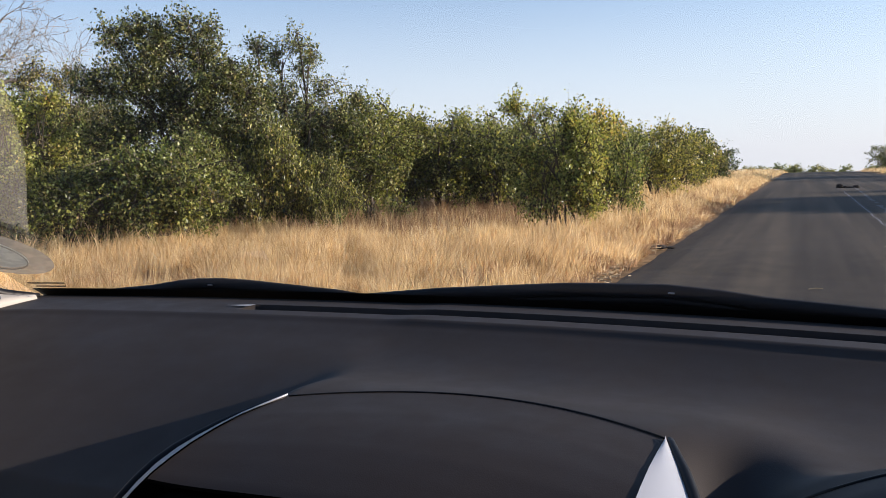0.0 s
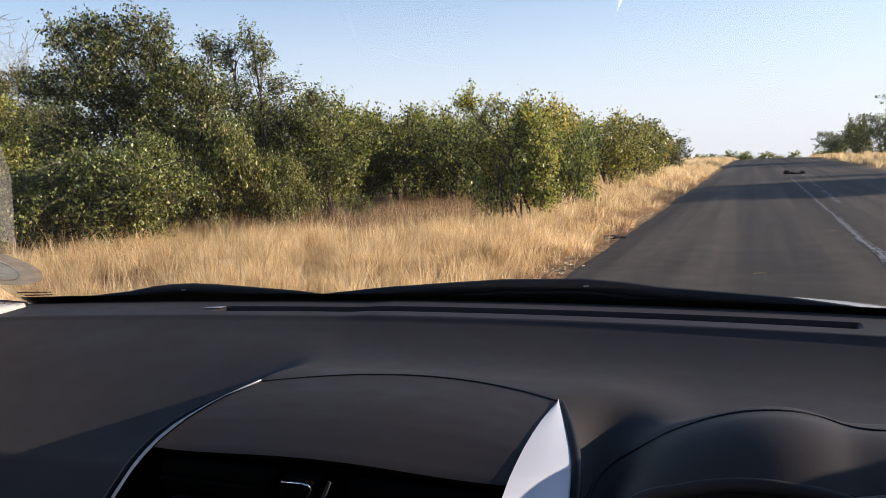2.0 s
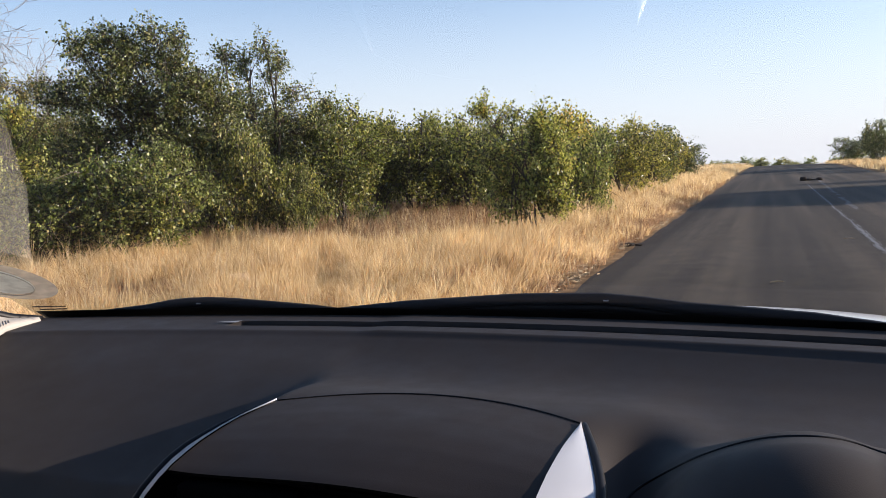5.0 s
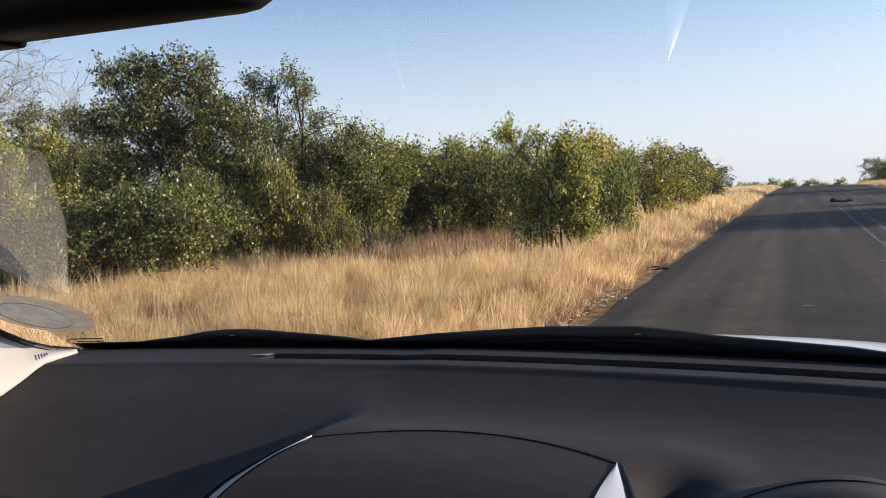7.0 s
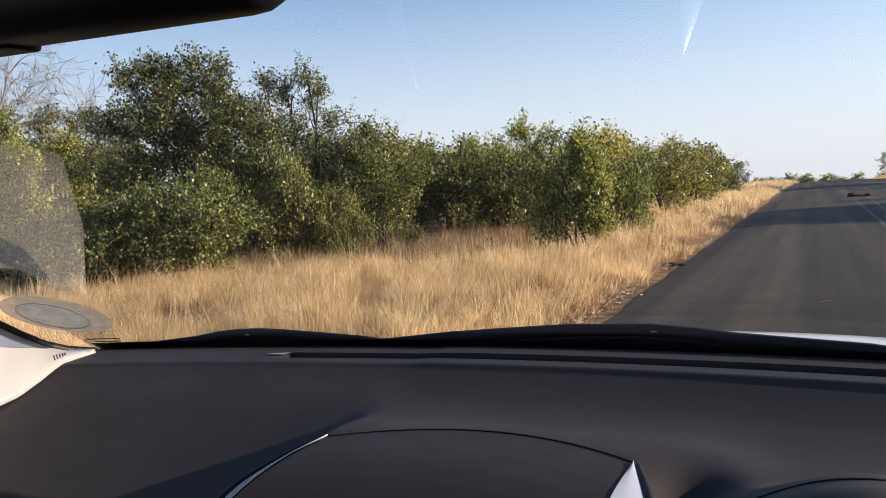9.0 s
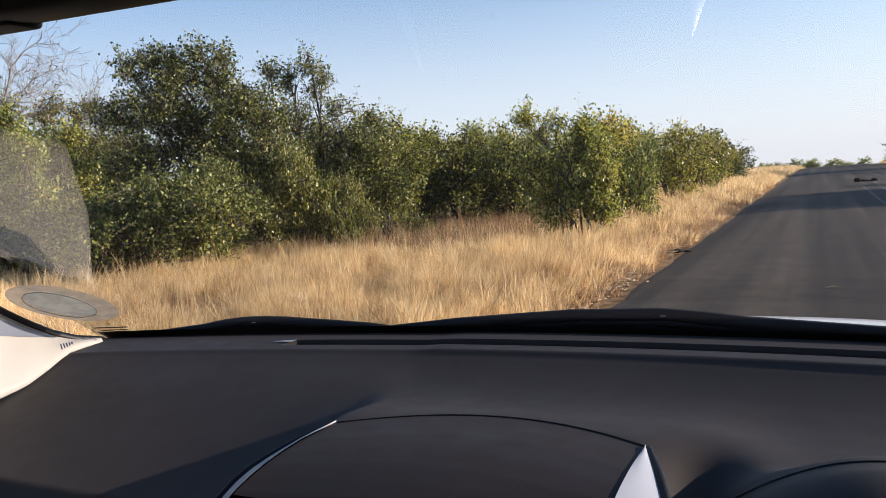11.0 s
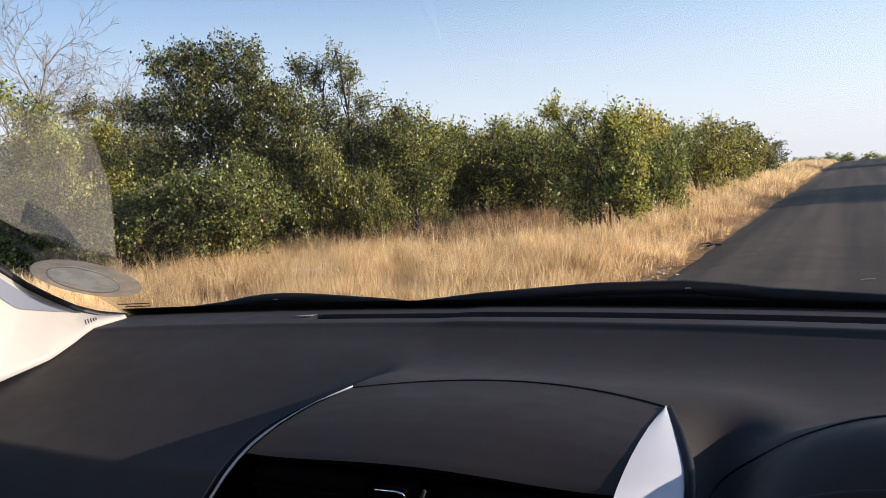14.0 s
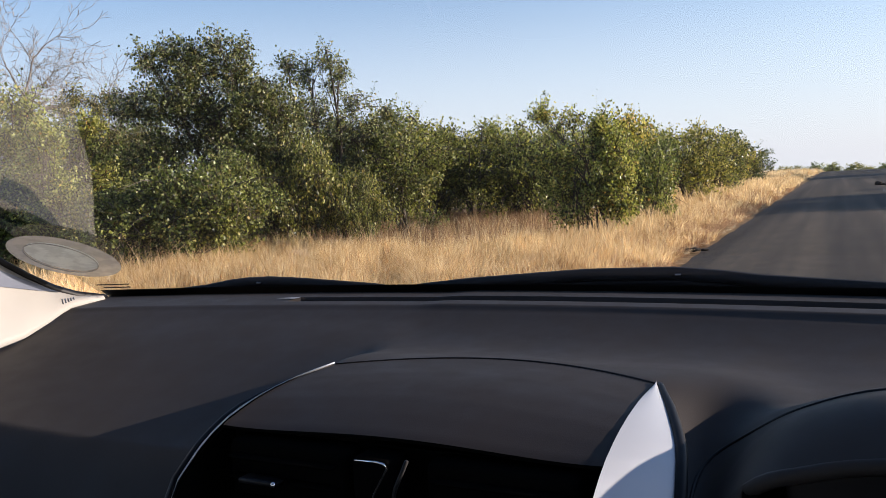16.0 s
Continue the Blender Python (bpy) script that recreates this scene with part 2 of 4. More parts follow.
def part(name, bm, material, parent, label="", smooth=True):
    me = bpy.data.meshes.new(name)
    bm.to_mesh(me)
    bm.free()
    me.materials.append(material)
    if smooth:
        me.polygons.foreach_set("use_smooth", [True] * len(me.polygons))
    ob = new(name, me)
    ob.parent = parent
    return tagged(ob, label)


def big_mesh(name, verts, faces, material, parent=None, smooth=False):
    """faces: array of quads, or of triangles."""
    me = bpy.data.meshes.new(name)
    faces = np.asarray(faces, np.int32)
    k = faces.shape[1]
    me.vertices.add(len(verts))
    me.vertices.foreach_set("co", np.asarray(verts, np.float32).ravel())
    me.loops.add(faces.size)
    me.loops.foreach_set("vertex_index", faces.ravel())
    me.polygons.add(len(faces))
    me.polygons.foreach_set("loop_start", np.arange(0, faces.size, k, dtype=np.int32))
    if smooth:
        me.polygons.foreach_set("use_smooth", np.ones(len(faces), bool))
    me.materials.append(material)
    me.update(calc_edges=True)
    ob = new(name, me)
    if parent is not None:
        ob.parent = parent
    return ob


def tube(points, radii, sides=6, caps=True):
    """Verts and faces of a tapered tube along points."""
    pts = [Vector(p) for p in points]
    verts, faces = [], []
    for i, p in enumerate(pts):
        d = (pts[min(i + 1, len(pts) - 1)] - pts[max(i - 1, 0)])
        d = d.normalized() if d.length > 1e-9 else Vector((0, 0, 1))
        a = d.cross(Vector((0.31, 0.17, 0.93))).normalized()
        b = d.cross(a)
        for s in range(sides):
            w = 2 * math.pi * s / sides
            verts.append(p + (a * math.cos(w) + b * math.sin(w)) * radii[i])
    for i in range(len(pts) - 1):
        for s in range(sides):
            t = (s + 1) % sides
            faces.append((i * sides + s, i * sides + t, (i + 1) * sides + t, (i + 1) * sides + s))
    if caps:
        faces.append(tuple(range(sides))[::-1])
        faces.append(tuple(range((len(pts) - 1) * sides, len(pts) * sides)))
    return verts, faces


def grid(fn, us, vs):
    """Verts and quads of a surface fn(u, v)."""
    verts = [fn(u, v) for v in vs for u in us]
    n = len(us)
    faces = [(j * n + i, j * n + i + 1, (j + 1) * n + i + 1, (j + 1) * n + i) for j in range(len(vs) - 1) for i in range(n - 1)]
    return verts, faces


def box_bm(x0, x1, y0, y1, z0, z1, bevel=0.0, segments=2):
    bm = bmesh.new()
    bmesh.ops.create_cube(bm, size=1)
    for v in bm.verts:
        v.co = Vector(((x0 + x1) / 2 + v.co.x * (x1 - x0), (y0 + y1) / 2 + v.co.y * (y1 - y0), (z0 + z1) / 2 + v.co.z * (z1 - z0)))
    if bevel:
        bmesh.ops.bevel(bm, geom=list(bm.edges), offset=bevel, segments=segments, affect='EDGES', profile=0.6)
    return bm


def smooth01(x, a, b):
    t = min(1.0, max(0.0, (x - a) / (b - a)))
    return t * t * (3 - 2 * t)


def interp(x, table):
    xs, ys = zip(*table)
    return float(np.interp(x, xs, ys))


# ---------------------------------------------------------------- ground and road
def land_z(y):
    """Height of the land along the road: level, then over a crest."""
    d = max(0.0, y - 78)
    return -0.00042 * d * d if d < 90 else -0.00042 * 8100 - 0.03 * (d - 90)


ys = [-400, -120, -40, -10] + [v for v in range(0, 80, 8)] + [v for v in range(78, 250, 6)] + [320, 450, 700, 1200, 2400]
xs = [-2400, -900, -300, -120, -60, -30, -15, -8, -4, -2.2, 0, 3, 6, 9, 15, 30, 60, 120, 300, 900, 2400]
v, q = grid(lambda x, y: (x, y, land_z(y) - 0.05 - (0.02 if -2.2 < x < 6 else 0)), xs, sorted(set(ys)))
ground = tagged(mesh_ob("ground", v, q, SOIL, smooth=True), "dry brown savanna soil under the grass", "ground", kind="structure")

edge_noise = lambda y, s: 0.10 * noise.noise((y * 0.35, s, 0)) + 0.06 * noise.noise((y * 1.7, s, 3))
road_v, road_f = [], []
road_ys = [-30 + 0.5 * i for i in range(100)] + [20 + 1.0 * i for i in range(60)] + [80 + 2.0 * i for i in range(50)]
cols = 13
for y in road_ys:
    xl, xr = -2.12 + edge_noise(y, 1), 5.55 + edge_noise(y, 9)
    for i in range(cols):
        u = i / (cols - 1)
        camber = 0.05 * (1 - (2 * u - 1) ** 2) - 0.05
        z = land_z(y) + camber * 0.4 + (0.0 if 0 < i < cols - 1 else -0.05)
        road_v.append((xl + (xr - xl) * u, y, z))
for j in range(len(road_ys) - 1):
    for i in range(cols - 1):
        road_f.append((j * cols + i, j * cols + i + 1, (j + 1) * cols + i + 1, (j + 1) * cols + i))
road = tagged(mesh_ob("road", road_v, road_f, ASPHALT, smooth=True), "worn grey tar road with ragged edges", "road", kind="structure")

# worn centre line: wavering ragged strands, broken where the paint has gone
lv, lf = [], []
for strand, (shift, body) in enumerate(((0.0, 0.022), (0.045, 0.006), (-0.04, 0.004))):
    y = 3.0
    while y < 34:
        step = 0.035 if y < 16 else 0.12
        mid = 1.27 + shift + 0.055 * noise.noise((y * 0.55, 4, 0)) + 0.035 * noise.noise((y * 2.3, 8, strand)) + 0.016 * noise.noise((y * 9.0, 8, strand))
        wide = body + 0.020 * noise.noise((y * 1.6, 2, 5 + strand)) + 0.020 * noise.noise((y * 7.0, 3, 5 + strand)) + 0.010 * noise.noise((y * 21.0, 3, strand))
        if y < 9.5:
            wide += 0.012 * (9.5 - y) * max(0, noise.noise((y * 3.0, 9, strand)) + 0.3)
        if y > 15:
            wide = wide * 0.8 - 0.004
        if wide > 0.004 and noise.noise((y * 0.9, 11, 2 + strand)) > -0.4:
            k, z = len(lv), land_z(y) + 0.004 + 0.001 * strand
            lean = 0.01 * noise.noise((y * 13, 7, 1))
            lv += [(mid - wide, y, z), (mid + wide, y, z), (mid + wide + lean, y + step, z), (mid - wide + lean, y + step, z)]
            lf.append((k, k + 1, k + 2, k + 3))
        y += step
tagged(mesh_ob("road_marking", lv, lf, PAINT, parent=road), "worn broken white centre line paint")

# faint smear of old paint beside the line, farther on
sv_, sf_ = [], []
for i in range(150):
    y = 18 + i * 0.14
    if noise.noise((y * 0.8, 21, 3)) < -0.12:
        continue
    mid, half = 1.66 + 0.011 * (y - 20) + 0.06 * noise.noise((y * 0.9, 3, 9)), 0.05 + 0.05 * noise.noise((y * 1.3, 6, 4)) + 0.04 * noise.noise((y * 5.3, 6, 4))
    if half > 0.015:
        k, z = len(sv_), land_z(y) + 0.004
        sv_ += [(mid - half, y, z), (mid + half, y, z), (mid + half, y + 0.14, z), (mid - half, y + 0.14, z)]
        sf_.append((k, k + 1, k + 2, k + 3))
tagged(mesh_ob("road_marking", sv_, sf_, SMEAR, parent=road), "faint grey smear of old road paint")

# ---------------------------------------------------------------- trees
def leaf_cloud(start, end, per_twig, size, seed, spread):
    """Small folded leaves on alternate sides of each twig: two triangles on a shared midrib."""
    r = np.random.default_rng(seed)
    n = len(start) * per_twig
    idx = np.repeat(np.arange(len(start)), per_twig)
    u = np.tile((np.arange(per_twig) + 0.5) / per_twig, len(start)) * 1.0 + r.uniform(-0.06, 0.06, n) + 0.06
    c = start[idx] * (1 - u)[:, None] + end[idx] * u[:, None]
    c += r.normal(0, spread, (n, 3)) * (1.15 - 0.45 * u)[:, None]
    c[:, 2] = np.maximum(c[:, 2], 0.06)
    way = end[idx] - start[idx]
    way /= np.linalg.norm(way, axis=1)[:, None]
    d = r.normal(0, 0.75, (n, 3)) + way * 0.35
    d[:, 2] -= 0.5
    d /= np.linalg.norm(d, axis=1)[:, None]
    e = np.cross(d, r.normal(0, 1, (n, 3)))
    e /= np.linalg.norm(e, axis=1)[:, None]
    f = np.cross(d, e)
    s = size * (0.55 + 0.8 * r.random((n, 1)))
    v0 = c - d * s * 0.5
    v2 = c + d * s * 0.6
    v1 = c + e * s * 0.40 + f * s * 0.14 + d * s * 0.05
    v3 = c - e * s * 0.40 + f * s * 0.14 + d * s * 0.05
    verts = np.stack([v0, v1, v2, v3], 1).reshape(-1, 3)
    k = np.arange(n)[:, None] * 4
    return verts, np.concatenate([k + [0, 1, 2], k + [0, 2, 3]], 0)


def twig_sprays(r, lobes, count, length, floor, gaps):
    """Twigs that fan out and upwards from the lobes (x, y, z, rx, ry, rz) of a crown; some reach past its outline."""
    lo = np.array(lobes, float)
    vol = lo[:, 3] * lo[:, 4] * lo[:, 5]
    starts, ends = [], []
    have = 0
    while have < count:
        pick = r.choice(len(lo), count, p=vol ** 0.72 / (vol ** 0.72).sum())
        d = r.normal(0, 1, (count, 3))
        d /= np.linalg.norm(d, axis=1)[:, None]
        rad = r.random(count) ** 0.45
        c, e = lo[pick, :3], lo[pick, 3:6]
        p = c + d * e * rad[:, None] * 0.92
        way = d * 0.75 + r.normal(0, 0.42, (count, 3))
        way[:, 2] += 0.42
        way /= np.linalg.norm(way, axis=1)[:, None]
        ln = length * (0.55 + 0.75 * r.random(count))
        ln[r.random(count) < 0.11] *= 1.65
        q = p + way * ln[:, None] * 0.55
        p = p - way * ln[:, None] * 0.45
        hole = np.array([noise.noise(v * 1.9 + Vector((5, 3, 1))) for v in map(Vector, (p + q) / 2)])
        ok = ((p[:, 2] + q[:, 2]) / 2 > floor) & (hole > gaps)
        starts.append(p[ok])
        ends.append(q[ok])
        have += int(ok.sum())
    return np.concatenate(starts)[:count], np.concatenate(ends)[:count]


def limbs(rand, lobes, stems, foot, r0, bend):
    """Stems from the foot, each to the middle of a lobe, and boughs from the stems to the others. Verts, quads and points along them."""
    V, F, nodes = [], [], []

    def put(points, radii, sides):
        v_, f_ = tube(points, radii, sides, False)
        k = len(V)
        V.extend(v_)
        F.extend(tuple(i + k for i in q_) for q_ in f_)

    order = sorted(lobes, key=lambda l: -l[2])
    for i, l in enumerate(order):
        target = Vector(l[:3]) + Vector((0, 0, l[5] * 0.5))
        if i < stems or not nodes:
            w = 2 * math.pi * (i + rand.random()) / max(stems, 1)
            a, r = Vector((math.cos(w) * foot, math.sin(w) * foot, -0.05)), r0 * (0.7 + 0.5 * rand.random())
        else:
            a, r = min(nodes, key=lambda nd: (nd[0] - target).length + 1.5 * max(0, nd[0].z - target.z + 0.2))
            r *= 0.8
        off = Vector((rand.uniform(-1, 1), rand.uniform(-1, 1), rand.uniform(-0.4, 0.4))) * bend * (target - a).length
        steps = 7
        pts, rad = [], []
        for k in range(steps + 1):
            u = k / steps
            p = a.lerp(target, u) + off * math.sin(u * 3.1) + Vector((0, 0, 0.12 * (target - a).length * math.sin(u * 3.14) * (0 if i < stems else 1)))
            if i < stems:
                p.x, p.y = a.x + (p.x - a.x) * u ** 0.35, a.y + (p.y - a.y) * u ** 0.35
            p += Vector((rand.gauss(0, 1), rand.gauss(0, 1), 0)) * 0.02 * (k > 0)
            pts.append(p)
            rad.append(max(r * (1 - 0.8 * u), 0.005))
            if k >= 2:
                nodes.append((p, rad[-1]))
        put(pts, rad, 5)
        for _ in range(4):
            n0, rr = pts[rand.randrange(3, steps + 1)], rad[-2]
            d = Vector((rand.gauss(0, 1) * l[3], rand.gauss(0, 1) * l[4], rand.gauss(0.1, 0.7) * l[5])) * 0.75
            tip = Vector(l[:3]) + d
            mid = n0.lerp(tip, 0.5) + Vector((0, 0, 0.08))
            put([n0, mid, tip], [max(rr, 0.008), 0.007, 0.004], 4)
            nodes += [(mid, 0.007), (tip, 0.005)]
    return V, F, nodes


def make_tree(name, seed, lobes, stems, twigs, per_twig, leaf, material, label, length=0.42, spread=0.05, floor=0.12, foot=0.12, r0=0.05, bend=0.08, category="tree", group="", gaps=-0.3):
    rand, r = random.Random(seed), np.random.default_rng(seed)
    tree = tagged(new(name), label, category, group)
    V, F, nodes = limbs(rand, lobes, stems, foot, r0, bend)
    a, b = twig_sprays(r, lobes, twigs, length, floor, gaps)
    at = np.array([nd[0] for nd in nodes])
    # each twig runs on from the nearest bough
    near = np.array([int(np.argmin(((at - p) ** 2).sum(1))) for p in a])
    root = at[near]
    V, k = [tuple(p) for p in V], len(V)
    side = np.cross(b - a, [0.3, 0.2, 0.9])
    side /= np.linalg.norm(side, axis=1)[:, None] + 1e-9
    other = np.cross(b - a, side)
    other /= np.linalg.norm(other, axis=1)[:, None] + 1e-9
    rings = []
    for p, w in ((root, 0.006), (a, 0.0045), (b, 0.002)):
        for g in range(3):
            t_ = 2 * math.pi * g / 3
            rings.append(p + (side * math.cos(t_) + other * math.sin(t_)) * w)
    tw = np.stack(rings, 1).reshape(-1, 3)
    V = np.concatenate([np.array(V), tw])
    base = np.arange(len(a))[:, None] * 9 + k
    quads = [base + [j * 3 + g, j * 3 + (g + 1) % 3, j * 3 + 3 + (g + 1) % 3, j * 3 + 3 + g] for j in range(2) for g in range(3)]
    F = np.concatenate([np.array(F)] + quads, 0)
    big_mesh("trunk", V, F, BARK, tree, smooth=True)
    v_, f_ = leaf_cloud(a, b, per_twig, leaf, seed, spread)
    big_mesh("crown", v_, f_, material, tree)
    return tree


def random_lobes(seed, w, h, n=11, low=0.22, flat=0.0):
    """An uneven crown of overlapping lobes for a bush or tree about w wide and h high; flat spreads its top."""
    r = random.Random(seed)
    lobes = []
    for i in range(n):
        t = (i + 0.5) / n
        z = h * (low + (0.86 - low) * t ** 0.85)
        reach = w * 0.5 * math.sin(math.pi * (0.22 + (0.62 - 0.22 * flat) * t))
        ang = i * 2.4 + r.uniform(-0.4, 0.4)
        off = reach * r.uniform(0.35, 0.68)
        rr = w * r.uniform(0.11, 0.18)
        lobes.append((math.cos(ang) * off, math.sin(ang) * off, z, rr * 1.1, rr * 1.1, h * r.uniform(0.10, 0.15)))
    lobes.append((0, 0, h * 0.5, w * 0.3, w * 0.3, h * 0.28))
    return lobes


def place(proto, x, y, scale=1.0, turn=0.0, squash=1.0, label="", wide=1.0):
    m = Matrix.Translation((x, y, land_z(y) - 0.03)) @ Matrix.Rotation(turn, 4, 'Z') @ Matrix.Diagonal((scale * wide, scale * wide, scale * squash, 1))
    ob = copy_thing(proto, m)
    return tagged(ob, label)


MOP = "mopane trees beside the road"
LOBES_A = [(-0.28, 0, 4.05, 0.26, 0.4, 0.26), (-0.75, 0.1, 3.95, 0.26, 0.4, 0.26), (-1.15, 0.1, 3.98, 0.24, 0.4, 0.26), (-1.55, -0.1, 3.8, 0.26, 0.4, 0.24), (0.14, 0.1, 3.95, 0.22, 0.35, 0.28), (0.05, 0.1, 3.5, 0.4, 0.4, 0.32), (-0.4, 0.4, 2.45, 0.85, 0.6, 0.5), (-0.75, 0.15, 3.55, 0.9, 0.6, 0.36), (-1.95, 0.2, 2.95, 0.42, 0.6, 0.30), (0.6, 0.15, 3.25, 0.42, 0.5, 0.32),
           (-1.1, 0.2, 3.0, 0.85, 0.9, 0.50), (0.02, -0.1, 2.9, 0.55, 0.7, 0.50), (0.8, 0, 2.75, 0.55, 0.7, 0.50), (-1.4, 0.4, 2.0, 0.95, 0.8, 0.55), (-0.1, 0, 1.85, 0.9, 1.0, 0.65), (0.85, -0.1, 1.95, 0.65, 0.8, 0.70), (0.3, -0.3, 0.85, 0.95, 0.8, 0.60), (1.1, -0.3, 0.9, 0.6, 0.8, 0.60), (-1.2, 0, 1.0, 0.8, 0.8, 0.6)]
LOBES_B = [(-0.78, 0, 3.98, 0.24, 0.3, 0.30), (-0.38, 0.1, 3.8, 0.24, 0.3, 0.26), (-0.25, 0.1, 3.45, 0.7, 0.45, 0.38), (0.05, 0, 4.08, 0.26, 0.3, 0.30), (0.36, 0, 3.75, 0.24, 0.3, 0.3), (0.75, 0.1, 3.1, 0.5, 0.4, 0.26), (1.3, 0, 2.85, 0.34, 0.35, 0.2),
           (-0.5, 0, 2.8, 0.7, 0.6, 0.45), (0.5, 0, 2.4, 0.9, 0.7, 0.5), (-0.3, 0, 1.7, 1.0, 0.8, 0.6), (0.7, 0, 1.3, 0.9, 0.8, 0.6), (-0.3, 0, 0.8, 0.9, 0.8, 0.5)]
LOBES_M = [(-0.86, 0, 2.26, 0.16, 0.25, 0.20), (-0.62, 0, 2.0, 0.24, 0.3, 0.22), (-0.22, 0, 2.14, 0.26, 0.3, 0.24), (0.12, 0.1, 2.02, 0.22, 0.3, 0.22), (-0.75, 0.1, 1.55, 0.36, 0.5, 0.34), (-0.15, 0, 1.6, 0.42, 0.5, 0.36), (0.36, 0, 1.6, 0.30, 0.4, 0.30), (0.55, 0, 1.2, 0.28, 0.35, 0.26),
           (-0.45, 0, 1.0, 0.42, 0.45, 0.32), (0.15, -0.1, 0.95, 0.42, 0.45, 0.32), (0.42, -0.1, 0.62, 0.34, 0.4, 0.24), (-0.3, -0.1, 0.5, 0.40, 0.4, 0.22)]
T_BIG = make_tree("mopane_tree", 11, LOBES_A, 7, 3200, 19, 0.049, LEAF, "large dark green leafy mopane tree rising from tall dry grass", group=MOP, gaps=-0.42)
T_BIG.matrix_basis = Matrix.Translation((-10.52, 12.33, -0.03)) @ Matrix.Rotation(radians(42), 4, 'Z')
T_THIN = make_tree("mopane_tree", 23, LOBES_B, 5, 1250, 16, 0.048, LEAF_G, "slender mopane tree with sparse grey-green yellowing leaves", group=MOP, gaps=-0.16)
T_THIN.matrix_basis = Matrix.Translation((-10.2, 14.9, -0.03)) @ Matrix.Rotation(radians(35), 4, 'Z')
BUSH = make_tree("mopane_bush", 31, random_lobes(37, 3.6, 1.8, 15, 0.16, -0.3), 7, 1350, 17, 0.051, LEAF_B, "low bright green leafy bush growing down into dry grass", floor=0.1, r0=0.03, category="bush", group=MOP)
BUSH.matrix_basis = Matrix.Translation((-9.75, 10.1, -0.03)) @ Matrix.Rotation(0.7, 4, 'Z')
BUSH_Y = make_tree("mopane_bush", 47, LOBES_M, 8, 1000, 16, 0.045, LEAF_Y, "green and yellow mopane bush with thin upright stems", length=0.36, floor=0.3, foot=0.3, r0=0.025, category="bush", group=MOP, gaps=0.0)
BUSH_Y.matrix_basis = Matrix.Translation((-3.92, 13.75, -0.03)) @ Matrix.Rotation(radians(16), 4, 'Z')
THICKET = "rounded green mopane tree in the roadside thicket"
FAR = make_tree("mopane_tree", 59, random_lobes(59, 3.3, 3.0, 14, 0.12), 5, 520, 14, 0.072, LEAF_D, THICKET, length=0.5, spread=0.07, group=MOP)
FAR.matrix_basis = Matrix.Translation((-9.4, 20.6, -0.03))
FAR_B = make_tree("mopane_tree", 63, random_lobes(64, 3.6, 2.8, 14, 0.13, 0.9), 5, 520, 14, 0.072, LEAF_D, "spreading dark green mopane tree in the thicket", length=0.5, spread=0.07, group=MOP)
FAR_B.matrix_basis = Matrix.Translation((-6.6, 22.6, -0.03))
FAR_Y = make_tree("mopane_tree", 67, random_lobes(68, 2.8, 2.9, 13, 0.12), 6, 500, 13, 0.07, LEAF_Y, "mopane tree with yellow and green leaves", length=0.48, spread=0.06, group=MOP)
FAR_Y.matrix_basis = Matrix.Translation((-4.75, 20.6, -0.03)) @ Matrix.Diagonal((0.9, 0.9, 0.98, 1))

T_MID = make_tree("mopane_tree", 83, random_lobes(83, 3.4, 3.2, 15, 0.1), 6, 900, 16, 0.056, LEAF_B, "leafy green mopane tree with branches down to the grass", group=MOP)
T_MID.matrix_basis = Matrix.Translation((-9.0, 15.9, -0.03)) @ Matrix.Diagonal((0.9, 0.9, 0.98, 1))
REMOTE = make_tree("mopane_tree", 91, random_lobes(91, 3.4, 2.9, 12, 0.13, 0.4), 4, 240, 12, 0.105, LEAF, "green mopane tree standing farther along the road", length=0.5, spread=0.09, group=MOP)
REMOTE.matrix_basis = Matrix.Translation((-4.6, 35.5, -0.03)) @ Matrix.Diagonal((0.95, 0.95, 0.95, 1))

